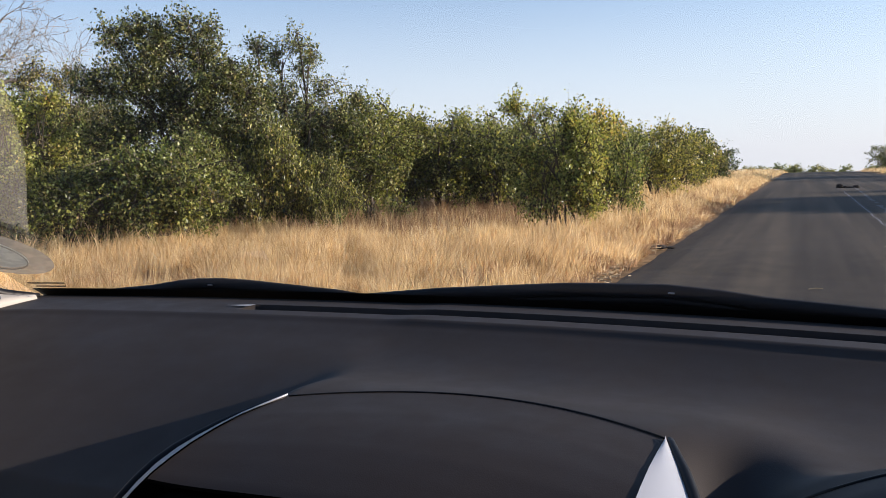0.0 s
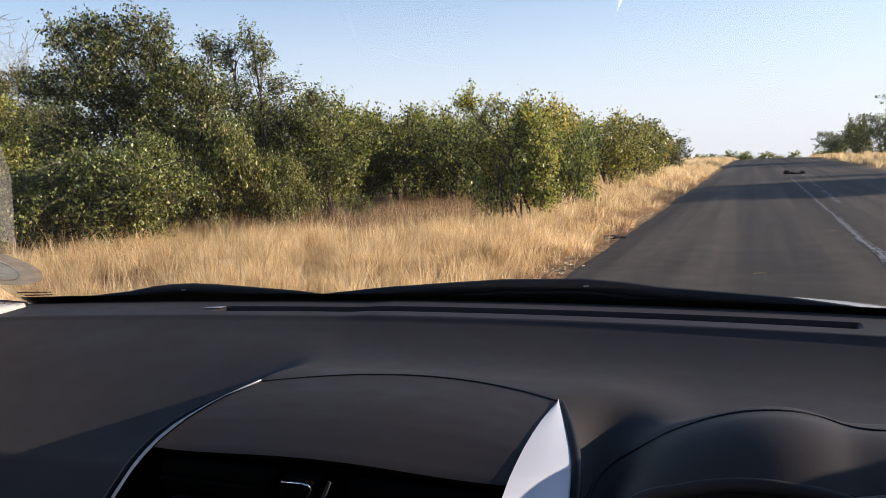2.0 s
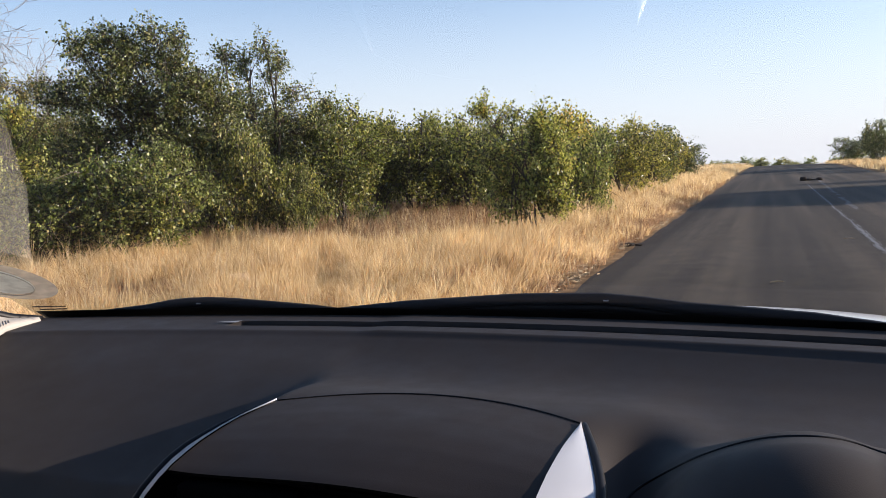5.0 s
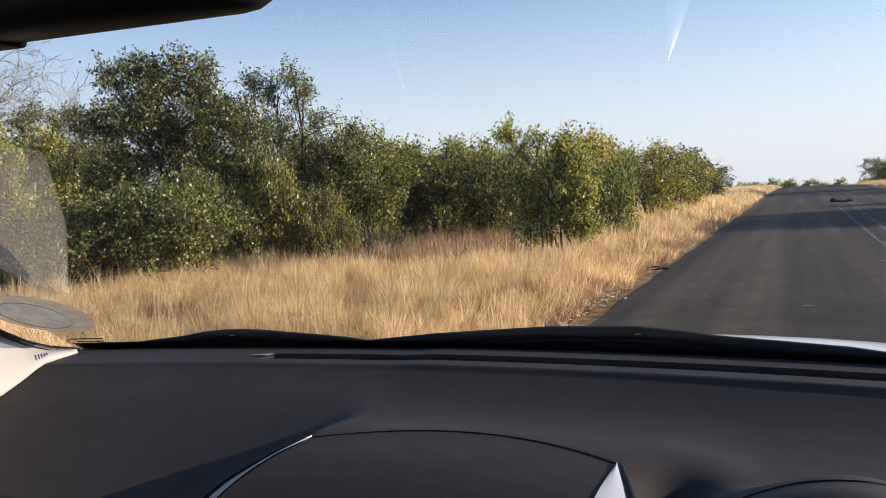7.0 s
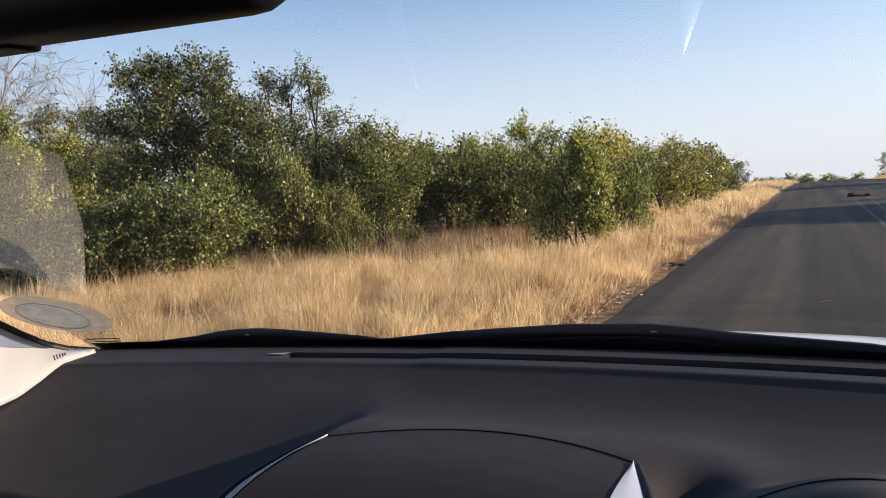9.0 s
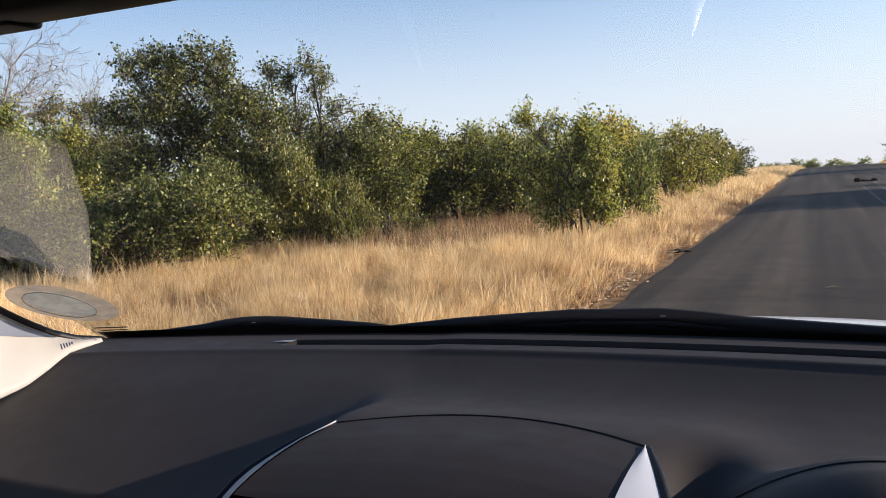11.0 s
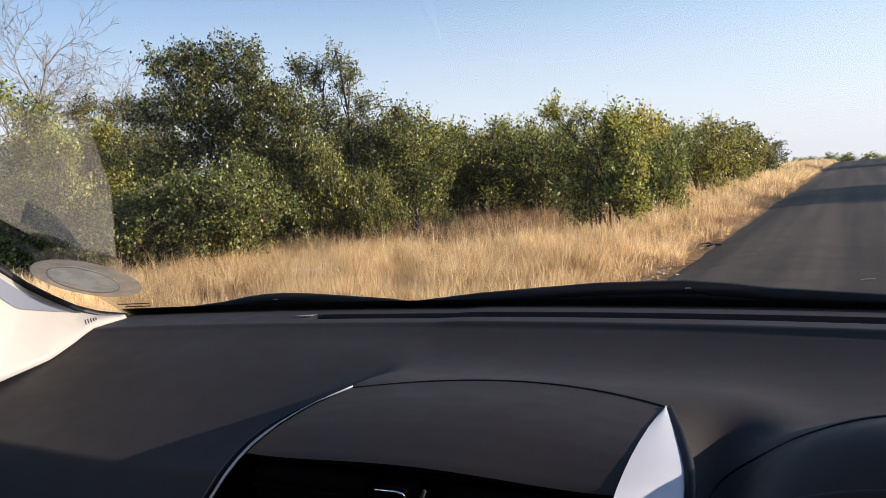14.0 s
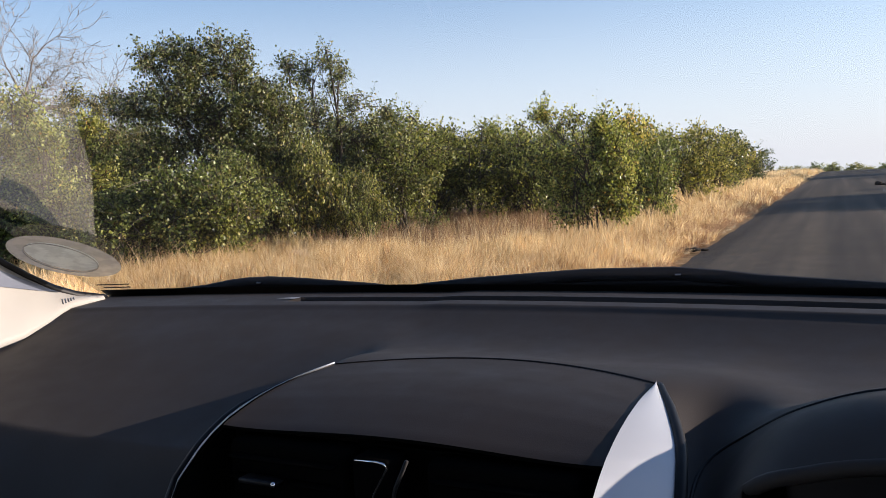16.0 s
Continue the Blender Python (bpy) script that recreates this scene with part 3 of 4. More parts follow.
for proto, x, y, s, turn, sq, wide in [
        (T_MID, -15.7, 12.9, 1.08, 2.1, 1, 0.8), (T_MID, -16.4, 15.4, 1.15, 4.0, 1, 1.0), 
        (BUSH, -10.9, 9.5, 0.8, 1.4, 1, 1), (BUSH, -8.5, 13.2, 0.8, 3.0, 1.1, 0.6), (BUSH, -9.3, 12.6, 0.95, 4.4, 1.3, 0.7), (T_MID, -9.7, 11.1, 0.68, 3.2, 1.0, 0.9), (T_MID, -11.6, 10.4, 0.52, 5.2, 1.0, 1.0),
        (FAR_B, -10.4, 20.6, 1.1, 2.0, 1, 0.8), (FAR, -10.8, 17.0, 1.1, 2.9, 1, 1), (FAR_B, -12.0, 16.4, 1.1, 0.6, 1, 1),
        (FAR, -9.3, 23.4, 1.05, 0.4, 1, 1), (FAR_B, -8.0, 21.4, 1.05, 3.3, 1, 0.9),
        (FAR_B, -11.8, 23.0, 1.05, 5.0, 1, 1), (FAR, -9.6, 25.0, 1.0, 1.7, 1, 1),
        (FAR_B, -5.25, 16.4, 0.92, 2.2, 1, 0.5), (FAR_B, -3.75, 17.2, 0.76, 0.5, 1.0, 0.7),
        (FAR, -5.9, 24.0, 1.02, 5.5, 1, 0.9), (FAR_B, -4.5, 26.2, 0.98, 0.9, 1, 0.9), (FAR_B, -4.4, 31.0, 0.95, 3.7, 1, 0.9),
        (FAR, -6.6, 29.0, 0.9, 2.3, 1, 1), (REMOTE, -6.8, 36.0, 0.85, 4.2, 1, 1.1),
        (FAR_Y, -4.6, 40.5, 0.88, 2.0, 1, 1), (REMOTE, -4.6, 46.5, 0.85, 3.0, 1, 1), (REMOTE, -4.9, 53.5, 0.78, 5.0, 1, 1.1), (REMOTE, -18.8, 35.3, 1.36, 0.3, 1, 1), (FAR_B, -14.0, 28.0, 1.0, 0.3, 1, 1.2),
        (FAR, -12.5, 33.0, 1.0, 1.9, 1, 1.2), (REMOTE, -9.0, 42.0, 0.8, 2.7, 1, 1.2)]:
    place(proto, x, y, s, turn, sq, wide=wide)

for proto, x, y, s, turn, lab in [
        (BUSH_Y, -14.9, 10.9, 1.22, 0.5, "yellow-green mopane bush in front of a bare tree"), (BUSH_Y, -16.2, 11.9, 1.6, 1.9, "tall yellowing mopane tree with thin leaves"),
        (BUSH_Y, -12.1, 9.3, 1.0, 2.5, ""), (BUSH, -13.6, 9.6, 1.1, 2.5, ""), (BUSH_Y, -13.1, 10.5, 1.12, 2.9, ""), (T_THIN, -16.2, 13.4, 0.92, 4.1, ""), (T_THIN, -15.4, 14.4, 0.7, 1.2, ""), (BUSH_Y, -17.5, 9.8, 1.2, 3.5, ""), (FAR, -17.5, 15.5, 0.95, 0.9, "")]:
    place(proto, x, y, s, turn, 1, lab)

# far side of the road
for proto, x, y, s, turn, wide in [
        (REMOTE, 9.9, 62.0, 2.1, 0.2, 0.8), (REMOTE, 11.8, 66.0, 2.3, 1.2, 0.9), (REMOTE, 9.4, 72.0, 1.3, 2.2, 0.9), (REMOTE, 8.8, 80.0, 1.05, 3.1, 0.9), (REMOTE, 9.3, 88.0, 1.5, 4.0, 0.8),
        (REMOTE, 8.4, 97.0, 0.9, 5.2, 1.2), (REMOTE, 10.5, 103.0, 1.4, 0.8, 1), (REMOTE, 13.0, 84.0, 1.5, 1.8, 1), (REMOTE, 14.0, 58.0, 1.5, 2.8, 1), (REMOTE, 8.6, 110.0, 1.2, 2.6, 1.2),
        (FAR_B, 9.4, 26.4, 1.25, 0.4, 1.1), (FAR, 9.9, 28.6, 1.3, 2.4, 1.2), (FAR_B, 9.6, 31.0, 1.25, 4.4, 1.2), (FAR, 11.2, 32.9, 1.3, 1.4, 1.1), (FAR_B, 11.8, 28.9, 1.4, 5.4, 1.2), (REMOTE, 10.2, 37.0, 1.05, 0.9, 0.9), (REMOTE, 11.6, 53.0, 1.1, 4.8, 1)]:
    place(proto, x, y, s, turn, 1, wide=wide)

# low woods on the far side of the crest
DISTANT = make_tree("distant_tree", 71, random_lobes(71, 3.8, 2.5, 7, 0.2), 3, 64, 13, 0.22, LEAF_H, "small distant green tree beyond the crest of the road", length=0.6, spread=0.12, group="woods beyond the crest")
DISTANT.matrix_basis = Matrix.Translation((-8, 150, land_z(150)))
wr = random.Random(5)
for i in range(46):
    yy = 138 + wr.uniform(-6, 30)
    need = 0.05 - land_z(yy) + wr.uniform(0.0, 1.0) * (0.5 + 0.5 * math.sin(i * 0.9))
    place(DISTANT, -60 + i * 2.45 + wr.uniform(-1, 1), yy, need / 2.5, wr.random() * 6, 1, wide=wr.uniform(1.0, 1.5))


def dead_tree(name, seed, height, label):
    """A bare tree: a trunk that forks again and again into long upswept limbs, down to a spray of fine twigs."""
    rand = random.Random(seed)
    V, F = [], []

    def put(pts, rad, sides):
        v_, f_ = tube(pts, rad, sides, False)
        k = len(V)
        V.extend(v_)
        F.extend(tuple(i + k for i in q_) for q_ in f_)

    def grow(p, d, length, r, level):
        steps = 5 if level < 4 else 3
        pts, rad = [p], [r]
        wander = Vector((rand.gauss(0, 1), rand.gauss(0, 1), rand.gauss(0, 0.5))) * min(1, level)
        for i in range(steps):
            d = (d + wander * 0.09 + Vector((rand.gauss(0, 1), rand.gauss(0, 1), rand.gauss(0, 1))) * (0.02 if level == 0 else 0.15) + Vector((0, 0, 0.02))).normalized()
            p = p + d * length / steps
            pts.append(p)
            rad.append(max(r * (1 - 0.38 * (i + 1) / steps), 0.007))
        put(pts, rad, (8, 6, 5, 4, 3, 3, 3, 3)[level])
        if level == 7:
            return
        side = d.cross(Vector((rand.gauss(0, 1), rand.gauss(0, 1), rand.gauss(0, 0.6)))).normalized()
        lead = rand.uniform(0.16, 0.36)
        grow(p, (d - side * lead).normalized(), length * (0.40 if level == 0 else rand.uniform(0.76, 0.94)), rad[-1] * 0.86, level + 1)
        grow(p, (d + side * rand.uniform(0.6, 1.1)).normalized(), length * (0.36 if level == 0 else rand.uniform(0.64, 0.84)), rad[-1] * 0.7, level + 1)
        if 0 < level < 6:
            for j in range(3):
                i = rand.randrange(1, steps)
                out = (pts[i + 1] - pts[i]).normalized().cross(Vector((rand.gauss(0, 1), rand.gauss(0, 1), rand.gauss(0, 1)))).normalized()
                grow(pts[i], (d * 0.8 + out * 0.8).normalized(), length * rand.uniform(0.35, 0.55), max(rad[i] * 0.4, 0.007), min(7, level + 2))

    grow(Vector((0, 0, 0)), Vector((0.03, 0, 1)), height * 0.47, height * 0.019, 0)
    # a thick broken bough low in the crown, with stubs
    put([Vector((0, 0, height * 0.50)), Vector((0.3, 0.42, height * 0.565)), Vector((0.62, 0.62, height * 0.60)), Vector((1.05, 1.0, height * 0.605)), Vector((1.5, 1.3, height * 0.625))], [0.085, 0.08, 0.065, 0.05, 0.02], 7)
    put([Vector((0.62, 0.62, height * 0.60)), Vector((0.75, 0.9, height * 0.585)), Vector((1.2, 1.2, height * 0.57))], [0.055, 0.045, 0.02], 6)
    tree = tagged(new(name), label, "tree")
    mesh_ob("branches", V, F, DEAD, tree, smooth=True)
    return tree


D1 = dead_tree("bare_tree", 8, 7.2, "leafless grey tree with fine bare branches")
D1.matrix_basis = Matrix.Translation((-22.9, 16.7, -0.1))
copy_thing(D1, Matrix.Translation((-24.9, 16.2, -0.1)) @ Matrix.Rotation(2.2, 4, 'Z') @ Matrix.Diagonal((1.05, 1.05, 1.05, 1)))
copy_thing(D1, Matrix.Translation((-27.4, 15.4, -0.1)) @ Matrix.Rotation(4.0, 4, 'Z') @ Matrix.Diagonal((1.1, 1.1, 1.05, 1)))
copy_thing(D1, Matrix.Translation((-17.0, 15.3, -0.1)) @ Matrix.Rotation(1.0, 4, 'Z') @ Matrix.Diagonal((0.7, 0.7, 0.64, 1)))

# ---------------------------------------------------------------- grass
def grass_patch(name, tufts, blades, area, height, width, seed, material, label, keep=None, lean=0.45):
    """Tufts of curved blades that lean outwards, each a tapered strip with a tip, thrown over an area (x0, x1, y0, y1)."""
    r = np.random.default_rng(seed)
    tx = r.uniform(area[0], area[1], tufts)
    ty = r.uniform(area[2], area[3], tufts)
    dens = np.array([noise.noise((a * 0.8, b * 0.8, seed)) + 0.5 * noise.noise((a * 2.7, b * 2.7, seed + 2)) for a, b in zip(tx, ty)])
    ok = dens + r.normal(0, 0.3, tufts) > -0.32
    if keep is not None:
        ok &= keep(tx, ty)
    tx, ty, dens = tx[ok], ty[ok], dens[ok]
    th = height * (0.62 + 0.55 * r.random(len(tx))) * (1 + 0.35 * dens)
    if keep is not None:
        th *= np.clip(0.55 + (-2.1 - tx) * 0.55, 0.5, 1.0)
    idx = np.repeat(np.arange(len(tx)), blades)
    n = len(idx)
    la = r.uniform(0, 2 * np.pi, n)
    out = np.stack([np.cos(la), np.sin(la), np.zeros(n)], 1)
    foot = r.random(n) ** 0.6 * 0.09 * (width / 0.009) ** 0.5
    h = th[idx] * (0.45 + 0.6 * r.random(n))
    w = width * (0.5 + 0.9 * r.random(n))
    lm = lean * (0.1 + 0.9 * r.random(n) ** 1.5) * h
    z0 = np.array([land_z(b) for b in ty])[idx] - 0.06
    base = np.stack([tx[idx], ty[idx], z0], 1) + out * foot[:, None]
    ang = r.uniform(0, 2 * np.pi, n)
    s = np.stack([np.cos(ang), np.sin(ang), np.zeros(n)], 1) * (w / 2)[:, None]
    up = np.array([0, 0, 1.0])
    sway = r.normal(0, 0.26, (len(tx), 2)) * (0.4 + 1.2 * r.random((len(tx), 1)))
    wind = np.concatenate([sway[idx], np.zeros((n, 1))], 1) * h[:, None]
    m1 = base + out * (lm * 0.3)[:, None] + up * (h * 0.55)[:, None] + wind * 0.4
    tip = base + out * lm[:, None] + up * (h * (1 - 0.3 * (lm / h) ** 1.2))[:, None] + wind
    verts = np.stack([base - s * 0.6, base + s * 0.6, m1 + s, m1 - s, tip], 1).reshape(-1, 3)
    k = np.arange(n)[:, None] * 5
    tris = np.concatenate([k + [0, 1, 2], k + [0, 2, 3], k + [3, 2, 4]], 0)
    return tagged(big_mesh(name, verts, tris, material), label, "grass", kind="stuff")


edge_gap = lambda x, y: x < -2.1 - 0.12 * np.sin(y * 1.7) * np.sin(y * 0.6)
grass_patch("dry_grass", 6800, 24, (-9.5, -2.0, 4.5, 13), 0.45, 0.0056, 1, STRAW, "tall straw-coloured dry grass along the road verge", lambda x, y: edge_gap(x, y) & ((y < 11.8) | (x > -5.2)) & (((x + 6.6) / 0.9) ** 2 + ((y - 6.45) / 0.55) ** 2 > 1 + 0.5 * np.sin(x * 9)), 0.85)
grass_patch("russet_grass", 340, 16, (-7.5, -5.7, 5.8, 7.1), 0.27, 0.006, 31, STRAW_RED, "dull brown trampled grass in the verge", None, 0.9)
grass_patch("grass_stem", 2400, 4, (-10, -2.2, 5, 17), 0.66, 0.0046, 21, STRAW, "thin pale dry stems standing above the grass", edge_gap, 0.22)
grass_patch("dry_grass", 4200, 20, (-16, -2.0, 9.0, 24), 0.47, 0.008, 2, STRAW, "tall straw-coloured dry grass between the bushes", lambda x, y: edge_gap(x, y) & (y > 13) & (x > -5.2), 0.75)
grass_patch("dry_grass", 2000, 18, (-22, -8.5, 4.5, 14), 0.5, 0.009, 3, STRAW, "tall dry grass in front of the thicket")
grass_patch("dry_grass", 3000, 14, (-9, -2.0, 24, 60), 0.54, 0.016, 4, STRAW, "tall dry grass along the far verge", edge_gap)
grass_patch("dry_grass", 2000, 11, (-14, -2.0, 60, 108), 0.55, 0.028, 5, STRAW, "dry grass near the crest of the road", edge_gap)
grass_patch("dry_grass", 2200, 11, (5.7, 16, 34, 112), 0.5, 0.024, 6, STRAW, "dry grass on the far side of the road")
grass_patch("russet_grass", 1100, 16, (-3.2, -2.05, 5, 34), 0.36, 0.009, 7, STRAW_RED, "short russet grass at the tar edge", edge_gap, 0.6)
# only russet blades here: their darker colour also carries the trees' shade
grass_patch("russet_grass", 3000, 14, (-13, -4.8, 11.6, 24), 0.44, 0.009, 8, STRAW_RED, "reddish dry grass in front of the thicket, darkened for tree shade")

grass_patch("russet_grass", 2000, 12, (-2.5, -2.02, 5, 40), 0.2, 0.006, 9, STRAW_RED, "thin short grass creeping over the tar edge", None, 0.9)

# litter of straw along the tar edge
r = np.random.default_rng(12)
n = 4200
ly = r.uniform(5, 36, n)
lx = -2.16 + 0.10 * np.sin(ly * 1.3) * np.sin(ly * 0.47) + r.normal(0, 0.085, n)
la = r.uniform(0, 3.14, n)
ll = r.uniform(0.01, 0.05, n)
c = np.stack([lx, ly, np.full(n, 0.006)], 1)
d = np.stack([np.cos(la), np.sin(la), np.zeros(n)], 1) * ll[:, None]
e = np.stack([-np.sin(la), np.cos(la), np.zeros(n)], 1) * 0.0018
verts = np.stack([c - d - e, c + d - e, c + d + e + [0, 0, 0.01], c - d + e + [0, 0, 0.01]], 1).reshape(-1, 3)
tagged(big_mesh("straw_litter", verts, np.arange(4 * n).reshape(-1, 4), LITTER), "pale straw litter along the tar edge", "litter", kind="stuff")


def clod(name, x, y, blobs, label, category):
    """A heap of lumpy pieces as one mesh."""
    bm = bmesh.new()
    for bx, by, rx, ry, rz in blobs:
        b = bmesh.new()
        bmesh.ops.create_icosphere(b, subdivisions=3, radius=1)
        for vv in b.verts:
            k = 1 + 0.28 * noise.noise(vv.co * 2.3 + Vector((bx * 9, by * 9, 1)))
            vv.co = Vector((bx + vv.co.x * rx * k, by + vv.co.y * ry * k, rz * 0.7 + vv.co.z * rz * k))
        me_ = bpy.data.meshes.new("tmp")
        b.to_mesh(me_)
        b.free()
        bm.from_mesh(me_)
        bpy.data.meshes.remove(me_)
    me_ = bpy.data.meshes.new(name)
    bm.to_mesh(me_)
    bm.free()
    me_.materials.append(DUNG)
    ob = new(name, me_)
    ob.location = (x, y, land_z(y) - 0.02)
    return tagged(ob, label, category)


clod("dung_heap", 1.6, 38.0, [(-0.33, 0, 0.14, 0.13, 0.12), (-0.12, 0.05, 0.12, 0.12, 0.07), (0.05, 0, 0.1, 0.1, 0.05), (0.3, 0.03, 0.13, 0.13, 0.09), (0.18, -0.05, 0.09, 0.08, 0.04)], "dark dry dung heap lying on the tar road", "dung")
clod("dung_heap", -2.0, 12.1, [(0, 0, 0.1, 0.08, 0.03), (0.14, 0.03, 0.06, 0.05, 0.02), (-0.1, -0.04, 0.06, 0.05, 0.02)], "small dark clod at the tar edge", "dung")
for sx, sy, sa in ((0.03, 8.4, 0.5), (1.0, 12.6, 0.1)):
    v, q = tube([(sx - 0.07 * math.cos(sa), sy - 0.07 * math.sin(sa), 0.008), (sx, sy, 0.014), (sx + 0.07 * math.cos(sa), sy + 0.07 * math.sin(sa), 0.008)], [0.004, 0.006, 0.003], 5)
    tagged(mesh_ob("straw_stalk", v, q, LITTER), "pale dry stalk lying on the tar", "stalk", "stalks on the road")

# ---------------------------------------------------------------- the car
CX = -0.333                                     # the car's middle line
car = tagged(new("car"), "white hatchback with black dashboard standing on the tar road", "car")


def y_screen(x):
    u = (x - CX) / 0.44
    return 1.085 - 0.03 * u * u


def profile(table):
    """A smooth curve through a table of (distance from the glass, height)."""
    d = np.arange(-0.06, 0.90, 0.002)
    z = np.interp(d, *zip(*table))
    k = np.exp(-(np.arange(-18, 19) * 0.002 / 0.012) ** 2 / 2)
    soft = np.convolve(np.pad(z, 18, mode="edge"), k / k.sum(), mode="valid")
    w = np.clip((d - 0.118) / 0.012, 0, 1)
    return d, z * (1 - w) + soft * w


MID = profile([(-0.06, 1.050), (0.0, 1.050), (0.11, 1.048), (0.122, 1.041), (0.16, 1.030), (0.20, 1.0215), (0.24, 1.0185), (0.28, 1.021), (0.32, 1.027), (0.36, 1.030), (0.45, 1.020), (0.55, 1.010)])
RIGHT = profile([(-0.06, 1.050), (0.0, 1.050), (0.11, 1.048), (0.122, 1.041), (0.16, 1.030), (0.20, 1.021), (0.25, 1.0155), (0.30, 1.0155), (0.36, 1.0185), (0.42, 1.021), (0.48, 1.019), (0.55, 1.014)])
LEFT = profile([(-0.06, 1.048), (0.0, 1.048), (0.11, 1.046), (0.122, 1.041), (0.16, 1.031), (0.22, 1.020), (0.34, 0.998), (0.45, 0.974), (0.55, 0.950)])


def dash_z(x, y):
    """Height of the dashboard's top pad."""
    v_ = y_screen(x) - y
    mid, right, left = (float(np.interp(v_, *c)) for c in (MID, RIGHT, LEFT))
    mid += (right - mid) * smooth01(x, -0.16, -0.04)
    z = mid + (left - mid) * (1 - smooth01(x, -0.560, -0.505))
    # shallow trough beyond the crease on the passenger's side
    d_ = max(0.0, -0.53 - x)
    z -= 0.023 * (d_ / 0.2) * math.exp(1 - d_ / 0.2) * smooth01(v_, 0.16, 0.46)
    # valley between the pod and the instrument hood
    z -= 0.050 * math.exp(-((x + 0.128) / 0.036) ** 2) * smooth01(-y, -0.78, -0.57)
    # brow of the instrument hood
    near = smooth01(-y, -0.70, -0.54)
    z += (0.027 * smooth01(-y, -0.705, -0.655) + 0.020 * near) * math.exp(-((x - 0.014) / ((0.064 if x > 0.014 else 0.074) + 0.036 * near)) ** 2)
    z += 0.014 * smooth01(x, 0.05, 0.10) * smooth01(-y, -0.69, -0.655)
    # the hood bends down towards the driver behind its seam
    z -= 0.9 * max(0.0, 0.605 - y) ** 1.5 * smooth01(x, -0.12, -0.05)
    # bed under the pod
    if -0.50 < x < -0.165 and y < 0.70:
        z -= 0.05 * smooth01(x, -0.50, -0.47) * (1 - smooth01(x, -0.20, -0.165)) * smooth01(-y, -0.70, -0.64)
    # the pad rolls over at its front lip
    lip = interp(x, [(-1.2, 0.585), (-0.75, 0.615), (-0.53, 0.62), (-0.48, 0.56), (-0.2, 0.53), (-0.12, 0.545), (-0.06, 0.535), (0.02, 0.525), (0.2, 0.53), (0.5, 0.5)])
    if y < lip:
        z -= (3.6 * (lip - y) ** 1.5 + 0.4 * (lip - y)) * (1 + 2.5 * smooth01(x, -0.13, -0.06))
    return z


gx = np.unique(np.round(np.concatenate([np.linspace(-1.165, -0.65, 60), np.linspace(-0.65, 0.34, 220), np.linspace(0.34, 0.5, 9)]), 5))
gv = np.concatenate([np.linspace(-0.035, 0.047, 12), [0.0475, 0.0485, 0.0815, 0.0825], np.linspace(0.084, 0.56, 110), np.linspace(0.565, 0.74, 40)])


def lip_of(x):
    return interp(x, [(-0.12, 0.545), (-0.06, 0.535), (0.02, 0.525), (0.2, 0.53), (0.5, 0.5)])


def pad(x, v_):
    y = y_screen(x) - v_
    z = dash_z(x, y)
    if v_ < 0:
        z += v_ * 0.5
    if abs(x - CX) < 0.434 and 0.048 < v_ < 0.082:
        z -= 0.016
    if -0.09 < x < 0.345 and y < lip_of(x):
        y, z = lip_of(x), dash_z(x, lip_of(x))
    edge = smooth01(abs(x - CX), 0.70, 0.83)
    return (x, y, z - 0.008 * edge * smooth01(v_, 0.02, 0.3))


v, q = grid(pad, gx, gv)
q = [f_ for f_ in q if not all(-0.085 < v[i][0] < 0.34 and v[i][1] < lip_of(v[i][0]) + 0.0004 for i in f_)]
dashboard = mesh_ob("dashboard", v, q, DASH, car, "grained black plastic dashboard", smooth=True)
v, q = grid(lambda x, t: (x, interp(t, [(0, 0.352), (1, 0.30)]), interp(t, [(0, 0.70), (1, 0.35)])), np.linspace(-1.165, 0.5, 8), (0, 1))
v2, q2 = grid(lambda x, t: (x, pad(x, 0.74)[1] - 0.02 * t, pad(x, 0.74)[2] * (1 - t) + 0.60 * t), np.linspace(-1.165, 0.5, 60), (0, 0.5, 1))
mesh_ob("lower_dash", v2, q2, BLACK, dashboard, smooth=True)
mesh_ob("knee_panel", v, q, BLACK, dashboard, smooth=True)

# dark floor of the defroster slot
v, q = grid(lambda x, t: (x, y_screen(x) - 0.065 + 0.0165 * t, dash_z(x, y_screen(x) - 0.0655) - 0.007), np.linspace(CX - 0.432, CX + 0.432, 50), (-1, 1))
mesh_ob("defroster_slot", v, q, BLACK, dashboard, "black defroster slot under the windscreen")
v, q = grid(lambda x, t: (x, y_screen(x) - 0.062 + 0.008 * t * (x - CX + 0.470) / 0.036 - 0.004 * (CX - 0.434 - x) / 0.036, dash_z(x, y_screen(x) - 0.066) + 0.002), np.linspace(CX - 0.468, CX - 0.434, 6), (-1, 0, 1))
mesh_ob("slot_clip", v, q, MARK, dashboard, "pale clip at the slot's end")


def seam(points, radius=0.0014):
    v_, f_ = tube(points, [radius] * len(points), 6)
    return mesh_ob("seam", v_, f_, BLACK, dashboard, smooth=True)


def on_pad(x, y, lift=-0.0002):
    return (x, y, dash_z(x, y) + lift)


